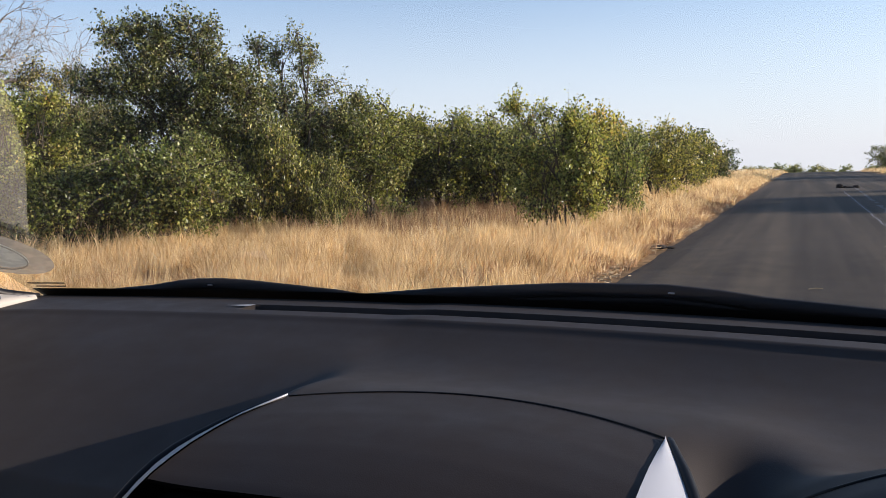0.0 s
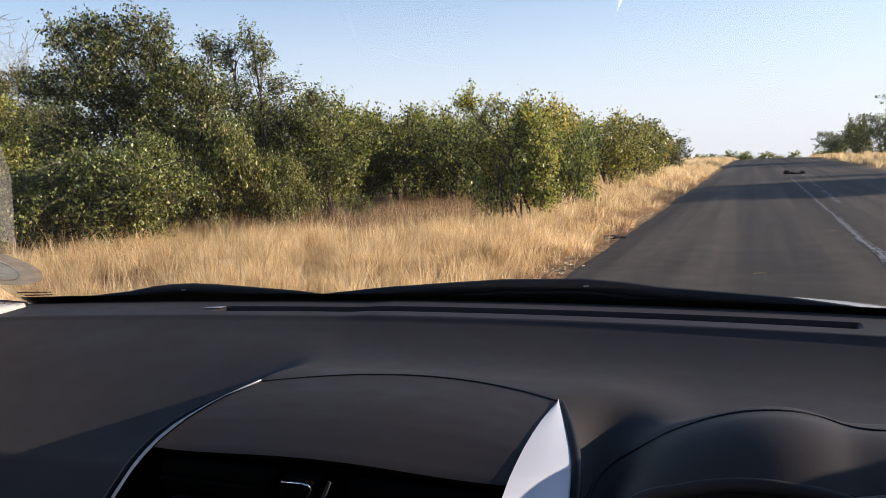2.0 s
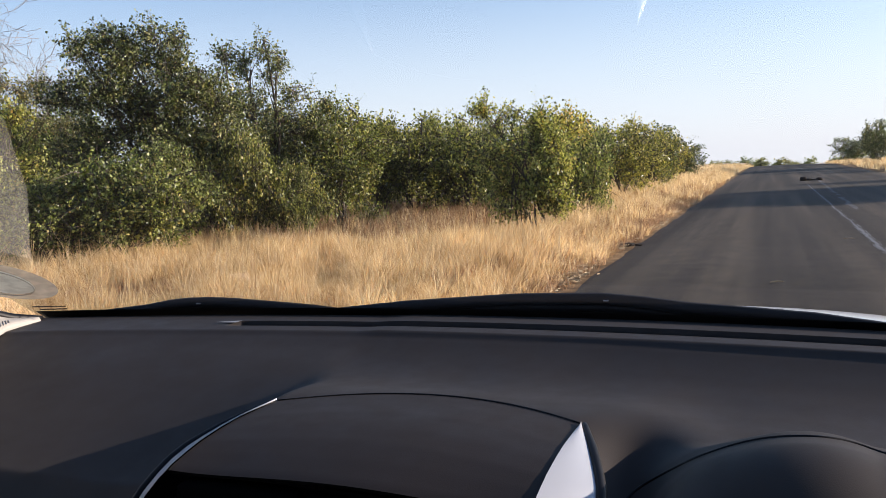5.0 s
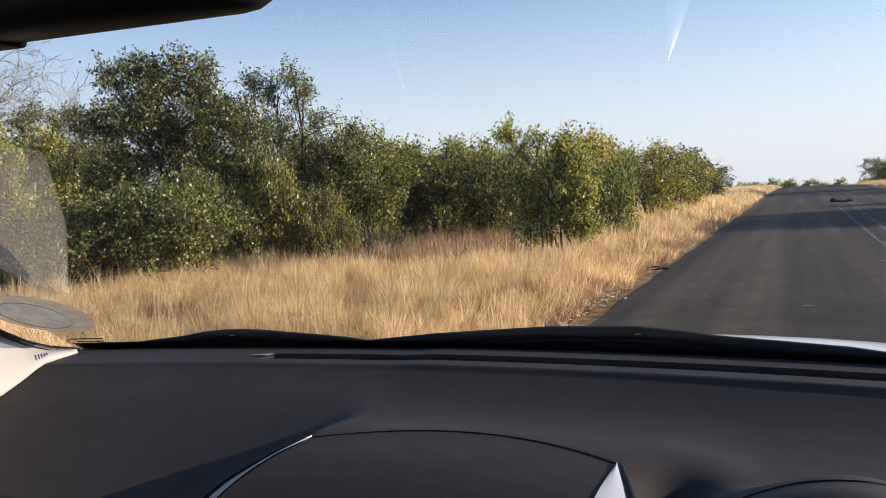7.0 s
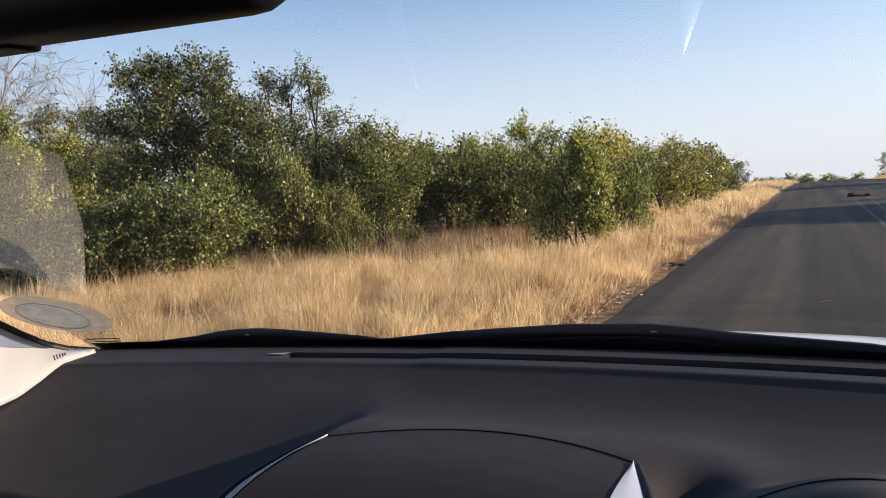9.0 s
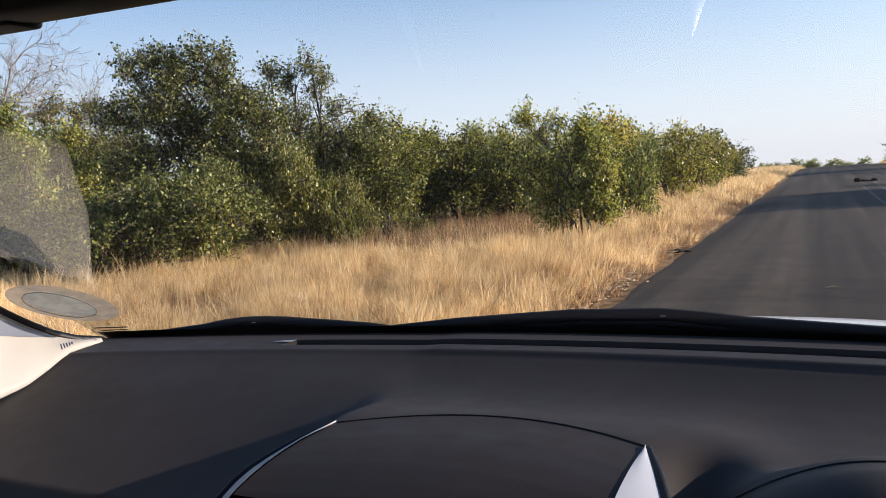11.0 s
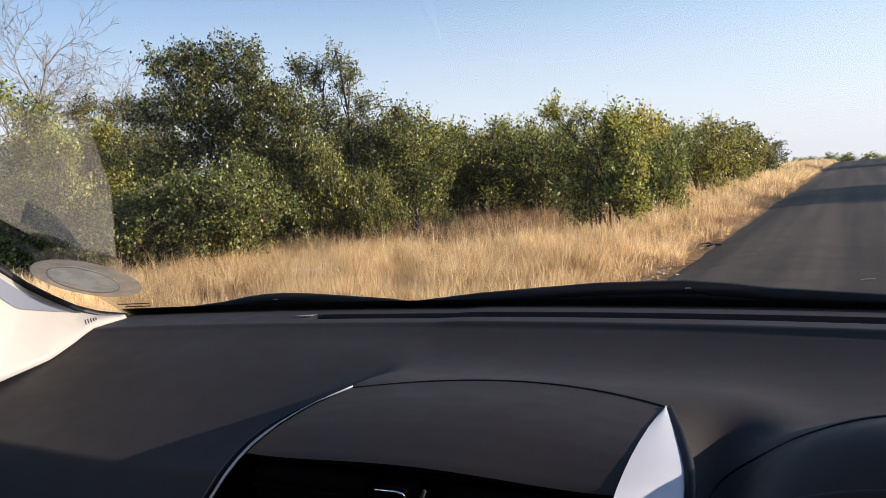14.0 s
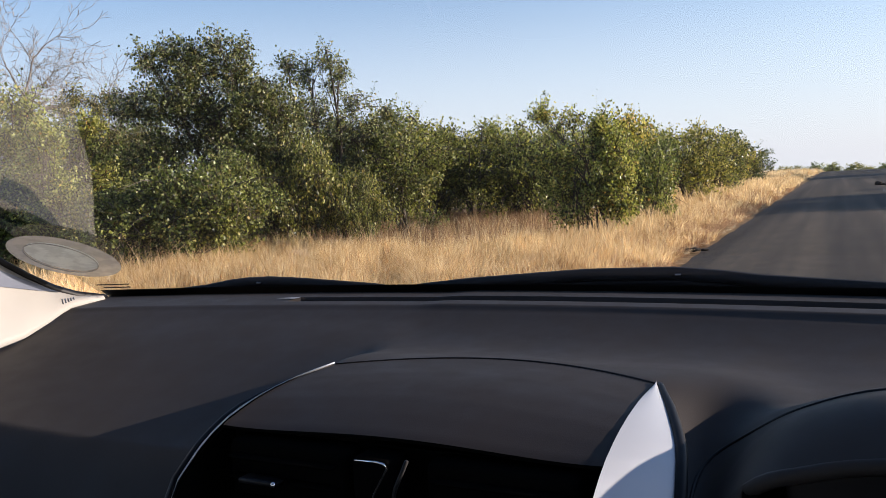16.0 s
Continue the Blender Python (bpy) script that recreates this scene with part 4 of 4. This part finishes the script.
hood_line = [(-0.131, 0.56), (-0.134, 0.635), (-0.123, 0.658), (-0.109, 0.661), (-0.088, 0.638), (-0.071, 0.624), (-0.056, 0.629), (-0.041, 0.643), (-0.020, 0.637), (0.001, 0.629), (0.021, 0.626), (0.042, 0.645), (0.058, 0.639), (0.070, 0.614), (0.084, 0.612), (0.106, 0.640), (0.16, 0.644)]
arc_s = np.concatenate([[0], np.cumsum([math.dist(a, b) for a, b in zip(hood_line, hood_line[1:])])])
even = np.linspace(0, arc_s[-1], 120)
kern = np.exp(-(np.arange(-12, 13) / 5.0) ** 2 / 2)
flow = [np.convolve(np.pad(np.interp(even, arc_s, [p[c] for p in hood_line]), 12, mode="edge"), kern / kern.sum(), mode="valid") for c in (0, 1)]
seam([on_pad(float(a), float(b), -0.0004) for a, b in zip(*flow)], 0.0018)

# the centre pod: crowned top panel between two silver trims
RIDGE = [(0.685, 1.033), (0.65, 1.0345), (0.62, 1.035), (0.59, 1.0335), (0.565, 1.031), (0.545, 1.0275), (0.525, 1.023), (0.507, 1.0165), (0.49, 1.008), (0.465, 0.991), (0.447, 0.965), (0.438, 0.93), (0.432, 0.87), (0.43, 0.80)]
POD_END = 6.3                                   # where the panel stops above the vents
HALF = 0.16


def ridge(t):
    i = min(int(t), len(RIDGE) - 2)
    k = t - i
    return tuple(RIDGE[i][c] * (1 - k) + RIDGE[i + 1][c] * k for c in (0, 1))


def pod_top(u, t):
    yr, zr = ridge(t)
    back = 0.052 * (1 - u * u) * (1 - smooth01(t, 0, 7.5))
    crown = (0.001 + 0.010 * smooth01(t, 0, 7)) * (1 - u * u) * 1.0
    sag = 0.0085 * smooth01(t, 2.5, 7.0) * (1 - u ** 4)
    return (CX + u * HALF, yr + back, zr + crown - sag)


v, q = grid(pod_top, np.linspace(-1, 1, 41), np.linspace(0, POD_END, 40))
pod = mesh_ob("centre_pod", v, q, POD, dashboard, "dark pod panel over the centre vents", smooth=True)
v, q = grid(lambda u, t: (CX + u * HALF, pod_top(u, POD_END)[1] + 0.004 - 0.004 * t + 0.03 * (t > 1.5), pod_top(u, POD_END)[2] - 0.0025 * min(t, 1)), np.linspace(-1, 1, 30), (0, 1, 2))
mesh_ob("pod_lip", v, q, MATT, dashboard, smooth=True)
v, q = grid(lambda u, t: (CX + u * HALF, 0.535 - 0.03 * t, 1.013 * (1 - t) + 0.74 * t), np.linspace(-1, 1, 6), np.linspace(0, 1, 6))
mesh_ob("vent_face", v, q, MATT, dashboard, "black panel with air vents")
arc = [pod_top(u, 0) for u in np.linspace(-1, 1, 40)]
seam([(a[0], a[1] + 0.001, a[2] + 0.0002) for a in arc], 0.0011)


def trim(side):
    wid = [0, 0.008, 0.015, 0.022, 0.0285, 0.0335, 0.037, 0.0395, 0.0415, 0.043, 0.044, 0.0445, 0.045, 0.045]
    back = [0, 0.013, 0.025, 0.034, 0.039, 0.0415, 0.0425, 0.043, 0.0435, 0.044, 0.044, 0.044, 0.044, 0.044]
    low = [1.033, 1.030, 1.027, 1.0235, 1.0195, 1.0155, 1.0095, 1.0015, 0.992, 0.974, 0.946, 0.910, 0.850, 0.782]
    def f(u, t):
        yr, zr = ridge(t)
        w, b, z1 = (float(np.interp(t, range(len(wid)), c)) for c in (wid, back, low))
        return (CX + side * (HALF + w * u), yr + b * u, zr + 0.0015 + (z1 - zr) * u + 0.0015 * math.sin(math.pi * u))
    us = np.linspace(0, 1, 8)
    v_, f_ = grid(f, us, np.linspace(0, 13, 60))
    mesh_ob("silver_trim", v_, f_, SILVER, dashboard, "satin silver trim beside the pod", smooth=True)
    # black seal round the outside of the trim, and the wall below it
    out = [f(1.0, t) for t in np.linspace(0, 13, 50)]
    v_, f_ = tube([(p[0] + side * 0.003, p[1], p[2] - 0.002) for p in out], [0.003 + 0.0015 * min(1, k_ / 8) for k_ in range(len(out))], 10)
    mesh_ob("trim_seal", v_, f_, BLACK, dashboard, smooth=True)
    n_ = len(out)
    v_ = [(p[0] + side * 0.002, p[1], p[2] - 0.003) for p in out] + [(p[0] + side * 0.006, p[1] + 0.01, p[2] - 0.12) for p in out]
    mesh_ob("pod_side", v_, [(i, i + 1, n_ + i + 1, n_ + i) for i in range(n_ - 1)], BLACK, dashboard, smooth=True)


trim(1), trim(-1)

# vents with slats, and the switch between them
for x0, x1 in ((CX - 0.145, CX - 0.034), (CX + 0.034, CX + 0.145)):
    part("air_vent", box_bm(x0, x1, 0.508, 0.535, 0.925, 1.014, 0.006), MATT, dashboard, "black air vent with horizontal slats")
    for k in range(5):
        part("slat", box_bm(x0 + 0.006, x1 - 0.006, 0.499, 0.514, 0.936 + k * 0.0165, 0.9385 + k * 0.0165, 0.001, 1), MATT, dashboard)
    part("vent_tab", box_bm(x0 + 0.024, x0 + 0.060, 0.489, 0.502, 0.9875, 0.9915, 0.0015), BLACK, dashboard, "small vent tab")
    knob = bmesh.new()
    bmesh.ops.create_icosphere(knob, subdivisions=2, radius=0.0024, matrix=Matrix.Translation((x0 + 0.059, 0.488, 0.9905)))
    part("tab_knob", knob, CHROME, dashboard, "tiny chrome knob on the vent tab")
part("hazard_switch", box_bm(CX - 0.024, CX + 0.008, 0.502, 0.53, 0.945, 1.0135, 0.004), MATT, dashboard, "black switch with a bright edge")
v, q = tube([(CX - 0.015, 0.494, 1.0152), (CX + 0.003, 0.494, 1.0158), (CX + 0.0085, 0.495, 1.0145), (CX + 0.0105, 0.495, 1.0115), (CX - 0.001, 0.494, 0.992), (CX - 0.008, 0.494, 0.965)], [0.0006, 0.0008, 0.0009, 0.0010, 0.0009, 0.0007], 6)
mesh_ob("switch_edge", v, q, CHROME, dashboard, smooth=True)
v, q = tube([(CX + 0.026, 0.497, 1.018), (CX + 0.0155, 0.497, 0.997), (CX + 0.009, 0.497, 0.975)], [0.0016, 0.0016, 0.0012], 6)
mesh_ob("switch_surround", v, q, RUBBER, dashboard, smooth=True)

# rounded bead along the hood's front edge
bead = [(x, lip_of(x) - 0.0005, dash_z(x, lip_of(x)) - 0.0050) for x in np.linspace(-0.088, 0.342, 60)]
v, q = tube(bead, [0.0052] * 60, 8)
mesh_ob("hood_bead", v, q, DASH, dashboard, smooth=True)

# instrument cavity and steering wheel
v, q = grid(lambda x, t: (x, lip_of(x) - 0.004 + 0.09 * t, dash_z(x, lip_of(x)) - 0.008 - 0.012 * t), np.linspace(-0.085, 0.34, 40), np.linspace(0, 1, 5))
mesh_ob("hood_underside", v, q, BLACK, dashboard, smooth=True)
v, q = grid(lambda x, t: (x, lip_of(x) + 0.086 - 0.05 * t, dash_z(x, lip_of(x)) - 0.02 - 0.2 * t), np.linspace(-0.085, 0.34, 40), np.linspace(0, 1, 8))
mesh_ob("instrument_panel", v, q, BLACK, dashboard, "dark instrument cluster under the hood", smooth=True)
for xe in (-0.086, 0.341):
    cheek = mesh_ob("binnacle_side", [(xe, 0.36, 0.6), (xe, 0.64, 0.6), (xe, 0.64, dash_z(xe, 0.62) - 0.02), (xe, lip_of(xe), dash_z(xe, lip_of(xe)) - 0.004), (xe, 0.40, 0.93)], [(0, 1, 2, 3, 4)], MATT, dashboard)
    thick = cheek.modifiers.new("thick", 'SOLIDIFY')
    thick.thickness, thick.offset = 0.009, 0
wheel_m = Matrix.Translation((0.090, 0.376, 0.890)) @ Matrix.Rotation(radians(66), 4, 'X')
ring = []
for k in range(49):
    w = 2 * math.pi * k / 48
    ring.append(wheel_m @ Vector((0.182 * math.cos(w), 0.182 * math.sin(w), 0)))
v, q = tube(ring, [0.015] * 49, 10, False)
wheel = mesh_ob("steering_wheel", v, q, RUBBER, car, "black steering wheel", smooth=True)
for w in (0.15, math.pi - 0.15, -math.pi / 2):
    v, q = tube([wheel_m @ Vector((0.05 * math.cos(w), 0.05 * math.sin(w), -0.02)), wheel_m @ Vector((0.18 * math.cos(w), 0.18 * math.sin(w), 0))], [0.02, 0.014], 8)
    mesh_ob("spoke", v, q, BLACK, wheel, smooth=True)
v, q = tube([wheel_m @ Vector((0, 0, -0.06)), wheel_m @ Vector((0, 0, -0.02)), wheel_m @ Vector((0, 0, 0.0))], [0.06, 0.065, 0.05], 16)
mesh_ob("hub", v, q, BLACK, wheel, smooth=True)

# windscreen: a bowed, raked pane
def screen(u, t, off=0.0):
    """u: -1..1 across, t: 0 at the foot, 1 at the roof."""
    half = 0.84 - 0.10 * t
    x = CX + u * half
    foot = y_screen(x) + 0.03
    return (x, foot - 0.74 * t * (1 - 0.06 * t) + off * 0.5, 1.035 + 0.47 * t + off)


v, q = grid(lambda u, t: screen(u, t), np.linspace(-1, 1, 24), np.linspace(0, 1, 14))
windscreen = mesh_ob("windscreen", v, q, GLASS, car, "clear raked windscreen", smooth=True)
windscreen.visible_shadow = False
v, q = grid(lambda u, t: screen(u, t, 0.003), np.linspace(-1, 1, 40), np.linspace(-0.01, 0.045, 3))
mesh_ob("frit_band", v, q, BLACK, windscreen, "black band along the windscreen's foot")

# cowl and wipers outside
v, q = grid(lambda x, t: (x, y_screen(x) + 0.05 + 0.30 * t, 1.035 - 0.045 * t), np.linspace(CX - 0.84, CX + 0.84, 30), (0, 0.3, 1))
mesh_ob("cowl", v, q, BLACK, car, "black plastic cowl below the windscreen", smooth=True)


def wiper(points, bump_at, label):
    pts = [Vector(p) for p in points]
    v_, f_ = tube(pts, [0.005] + [0.009] * (len(pts) - 2) + [0.006], 8)
    arm = mesh_ob("wiper", v_, f_, RUBBER, car, label, smooth=True)
    low = [p + Vector((0, 0.004, -0.013)) for p in pts]
    v_, f_ = tube(low, [0.006] * len(low), 6)
    mesh_ob("blade", v_, f_, BLACK, arm, smooth=True)
    low = [p + Vector((0, 0.01, -0.024)) for p in pts]
    v_, f_ = tube(low, [0.009] * len(low), 6)
    mesh_ob("spoiler", v_, f_, BLACK, arm, smooth=True)
    part("pivot", box_bm(bump_at[0] - 0.004, bump_at[0] + 0.004, bump_at[1] - 0.004, bump_at[1] + 0.004, bump_at[2] - 0.006, bump_at[2] - 0.004, 0.0008), MARK, arm, "bright worn pivot")


wiper([(-1.18, 1.03, 1.036), (-1.02, 1.072, 1.047), (-0.975, 1.084, 1.0545), (-0.94, 1.089, 1.0578), (-0.90, 1.094, 1.0588), (-0.86, 1.101, 1.0568), (-0.80, 1.111, 1.0515), (-0.711, 1.123, 1.044), (-0.62, 1.132, 1.035)], (-0.915, 1.085, 1.063), "black wiper resting on the cowl")
wiper([(-0.70, 1.125, 1.040), (-0.552, 1.138, 1.051), (-0.44, 1.143, 1.059), (-0.368, 1.145, 1.064), (-0.242, 1.144, 1.067), (-0.18, 1.14, 1.063), (-0.127, 1.138, 1.057), (0.035, 1.124, 1.0485), (0.12, 1.108, 1.040), (0.25, 1.08, 1.029)], (-0.235, 1.136, 1.071), "black wiper resting on the cowl")

# bonnet
v, q = grid(lambda u, t: (CX + u * (0.80 - 0.12 * t), 1.38 + 0.95 * t - 0.12 * t * u * u, 0.9685 + 0.03 * math.sin(min(1, t * 1.3) * 2.2) - 0.33 * t ** 2.2 - 0.06 * u ** 4), np.linspace(-1, 1, 24), np.linspace(0, 1, 16))
mesh_ob("bonnet", v, q, WHITE, car, "white painted bonnet", smooth=True)

# left pillar trim, cream, with a grey inset
def pillar_shape(side, lab):
    """Lower pillar trim: a curved triangle that climbs to the roof along the windscreen's side."""
    top = [(-0.812, 0.958, 1.046), (-0.824, 0.915, 1.054), (-0.829, 0.875, 1.071), (-0.832, 0.835, 1.095), (-0.832, 0.795, 1.121), (-0.826, 0.70, 1.195), (-0.80, 0.52, 1.33), (-0.765, 0.36, 1.44), (-0.74, 0.28, 1.48)]
    low = [(-0.812, 0.950, 1.044), (-0.797, 0.879, 1.046), (-0.780, 0.826, 1.029), (-0.768, 0.775, 1.016), (-0.772, 0.66, 0.998), (-0.80, 0.58, 1.10), (-0.79, 0.44, 1.27), (-0.765, 0.30, 1.41), (-0.745, 0.23, 1.47)]
    def f(u, t):
        i = min(int(t), len(top) - 2)
        k = t - i
        a = Vector(top[i]).lerp(Vector(top[i + 1]), k)
        b = Vector(low[i]).lerp(Vector(low[i + 1]), k)
        p = a.lerp(b, u)
        bulge = 0.007 * math.sin(math.pi * u)
        return (CX - side * (p.x + bulge), p.y, p.z + bulge * 0.3)
    v_, f_ = grid(f, np.linspace(0, 1, 10), np.linspace(0, len(top) - 1, 50))
    p_ = mesh_ob("pillar_trim", v_, f_, CREAM, car, lab, smooth=True)
    sol = p_.modifiers.new("thick", 'SOLIDIFY')
    sol.thickness, sol.offset = 0.006, -1
    sv, sf = tube([(a[0], a[1] + 0.004, a[2] + 0.0045) for a in (f(0.0, t) for t in np.linspace(-0.1, len(top) - 1, 40))], [0.004 + 0.0035 * min(1, k_ / 5) for k_ in range(40)], 8)
    mesh_ob("pillar_seal", sv, sf, BLACK, p_, smooth=True)
    return p_, f


pillar_l, pf = pillar_shape(-1, "cream plastic windscreen pillar trim")
pillar_r, _ = pillar_shape(1, "cream plastic windscreen pillar trim")
def on_trim(u, t, lift):
    """A point on the cabin side of the pillar trim."""
    p = Vector(pf(u, t))
    n_ = (Vector(pf(u + 0.02, t)) - p).cross(Vector(pf(u, t + 0.02)) - p).normalized()
    return p + n_ * (lift if n_.x > 0 else -lift)


for k in range(5):
    a, b = on_trim(0.40, 1.10 + 0.13 * k, 0.0068), on_trim(0.60, 1.02 + 0.13 * k, 0.0068)
    v, q = tube([a, b], [0.0008] * 2, 5)
    mesh_ob("embossed_mark", v, q, BADGE, pillar_l)

# pale grey inset let into the trim beside the glass
v, q = grid(lambda u, t: tuple(on_trim(0.06 + u * 0.17 * math.sin(min(1.57, 1.57 * (t - 1.7) / 1.5)), t, 0.0072)), np.linspace(0, 1, 7), np.linspace(1.7, 4.4, 24))
mesh_ob("inset", v, q, BADGE, pillar_l, "pale grey inset in the cream trim", smooth=True)

# films on the inside of the windscreen
def screen_at(x, z):
    t = (z - 1.035) / 0.47
    u = (x - CX) / (0.84 - 0.10 * t)
    p = screen(u, t)
    return Vector((p[0], p[1] - 0.004, p[2] - 0.006))


def disc(x, z, rx, rz, name, material, label, lift):
    vs_ = [screen_at(x, z) + Vector((0, -lift, -lift))]
    for k in range(48):
        w = 2 * math.pi * k / 48
        vs_.append(screen_at(x + rx * math.cos(w), z + rz * math.sin(w)) + Vector((0, -lift, -lift)))
    return mesh_ob(name, vs_, [(0, k + 1, (k + 1) % 48 + 1) for k in range(48)], material, windscreen, label, smooth=True)


disc(-1.102, 1.136, 0.079, 0.038, "licence_disc", DISC_RIM, "round licence disc in a clear holder", 0.002)
disc(-1.100, 1.139, 0.049, 0.026, "disc_paper", DISC, "pale printed paper of the licence disc", 0.004)

ring_pts = [screen_at(-1.100 + 0.0495 * math.cos(k / 48 * 6.2832), 1.139 + 0.0262 * math.sin(k / 48 * 6.2832)) + Vector((0, -0.006, -0.006)) for k in range(49)]
v, q = tube(ring_pts, [0.0007] * 49, 5, False)
mesh_ob("holder_ring", v, q, CREAM, windscreen, smooth=True)
# two thin brown marks on the glass
for zz, xa, xb in ((1.079, -1.136, -1.077), (1.073, -1.131, -1.083)):
    v, q = tube([screen_at(xa, zz), screen_at(xb, zz)], [0.0009, 0.0009], 5)
    mesh_ob("glass_mark", v, q, DUNG, windscreen, "thin brown mark on the glass")

# inner mirror
m = Matrix.Translation((CX, 0.235, 1.3945)) @ Matrix.Rotation(radians(1), 4, 'Z') @ Matrix.Rotation(radians(1.7), 4, 'Y')
bm = box_bm(-0.135, 0.140, -0.02, 0.02, -0.038, 0.038, 0.018, 4)
bm.transform(m)
mirror = part("rear_view_mirror", bm, BLACK, car, "black inner rear-view mirror")
bm = box_bm(-0.119, 0.124, -0.0225, -0.02, -0.024, 0.028)
bm.transform(m)
part("mirror_glass", bm, MIRROR, mirror, "silvered mirror glass", smooth=False)
bm = box_bm(-0.045, 0.004, -0.004, 0.014, -0.0392, -0.032, 0.003, 3)
bm.transform(m)
part("dip_lever", bm, BLACK, mirror, "small black dip lever under the mirror")
v, q = tube([(CX, 0.245, 1.40), (CX, 0.32, 1.44), (CX, 0.36, 1.485)], [0.012, 0.01, 0.014], 10)
mesh_ob("mirror_stem", v, q, BLACK, mirror, smooth=True)

# roof, sides and back close the cabin
v, q = grid(lambda u, y: (CX + u * 0.74, y, 1.50 - 0.05 * u * u + 0.03 * math.sin((y + 2.2) / 2.7 * math.pi)), np.linspace(-1, 1, 12), np.linspace(-2.2, 0.36, 12))
roof = mesh_ob("roof", v, q, LINING, car, "pale cloth headlining under the roof", smooth=True)
sol = roof.modifiers.new("thick", 'SOLIDIFY')
sol.thickness, sol.offset = 0.03, 1
for side, nm in ((-1, "left"), (1, "right")):
    x0 = CX + side * 0.86
    part("door", box_bm(x0 - 0.03, x0 + 0.03, -1.0, 0.98, 0.35, 1.0, 0.02), BLACK, car, "dark inner door panel")
    part("mirror_corner", box_bm(x0 - 0.012, x0 + 0.012, 0.50, 0.80, 0.97, 1.075, 0.01), MATT, car, "black corner panel of the side window")
    part("rear_quarter", box_bm(x0 - 0.03, x0 + 0.03, -2.2, -1.0, 0.35, 1.0, 0.02), LINING, car)
    v, q = tube([(x0, -0.25, 1.0), (CX + side * 0.75, -0.35, 1.48)], [0.05, 0.04], 8)
    mesh_ob("door_pillar", v, q, LINING, car, smooth=True)
    v, q = tube([(x0, -1.5, 1.0), (CX + side * 0.75, -1.7, 1.48)], [0.12, 0.10], 8)
    mesh_ob("rear_pillar", v, q, LINING, car, smooth=True)
part("tailgate", box_bm(CX - 0.85, CX + 0.85, -2.26, -2.2, 0.35, 1.05, 0.02), LINING, car)
part("cabin_floor", box_bm(CX - 0.85, CX + 0.85, -2.2, 1.0, 0.25, 0.33), RUBBER, car, "dark carpeted cabin floor")
for sx, sy in ((-1, 1.75), (1, 1.75), (-1, -1.5), (1, -1.5)):
    v, q = tube([(CX + sx * 0.66, sy, 0.31), (CX + sx * 0.68, sy, 0.31), (CX + sx * 0.82, sy, 0.31), (CX + sx * 0.84, sy, 0.31)], [0.27, 0.31, 0.31, 0.27], 28)
    mesh_ob("wheel", v, q, RUBBER, car, smooth=True)
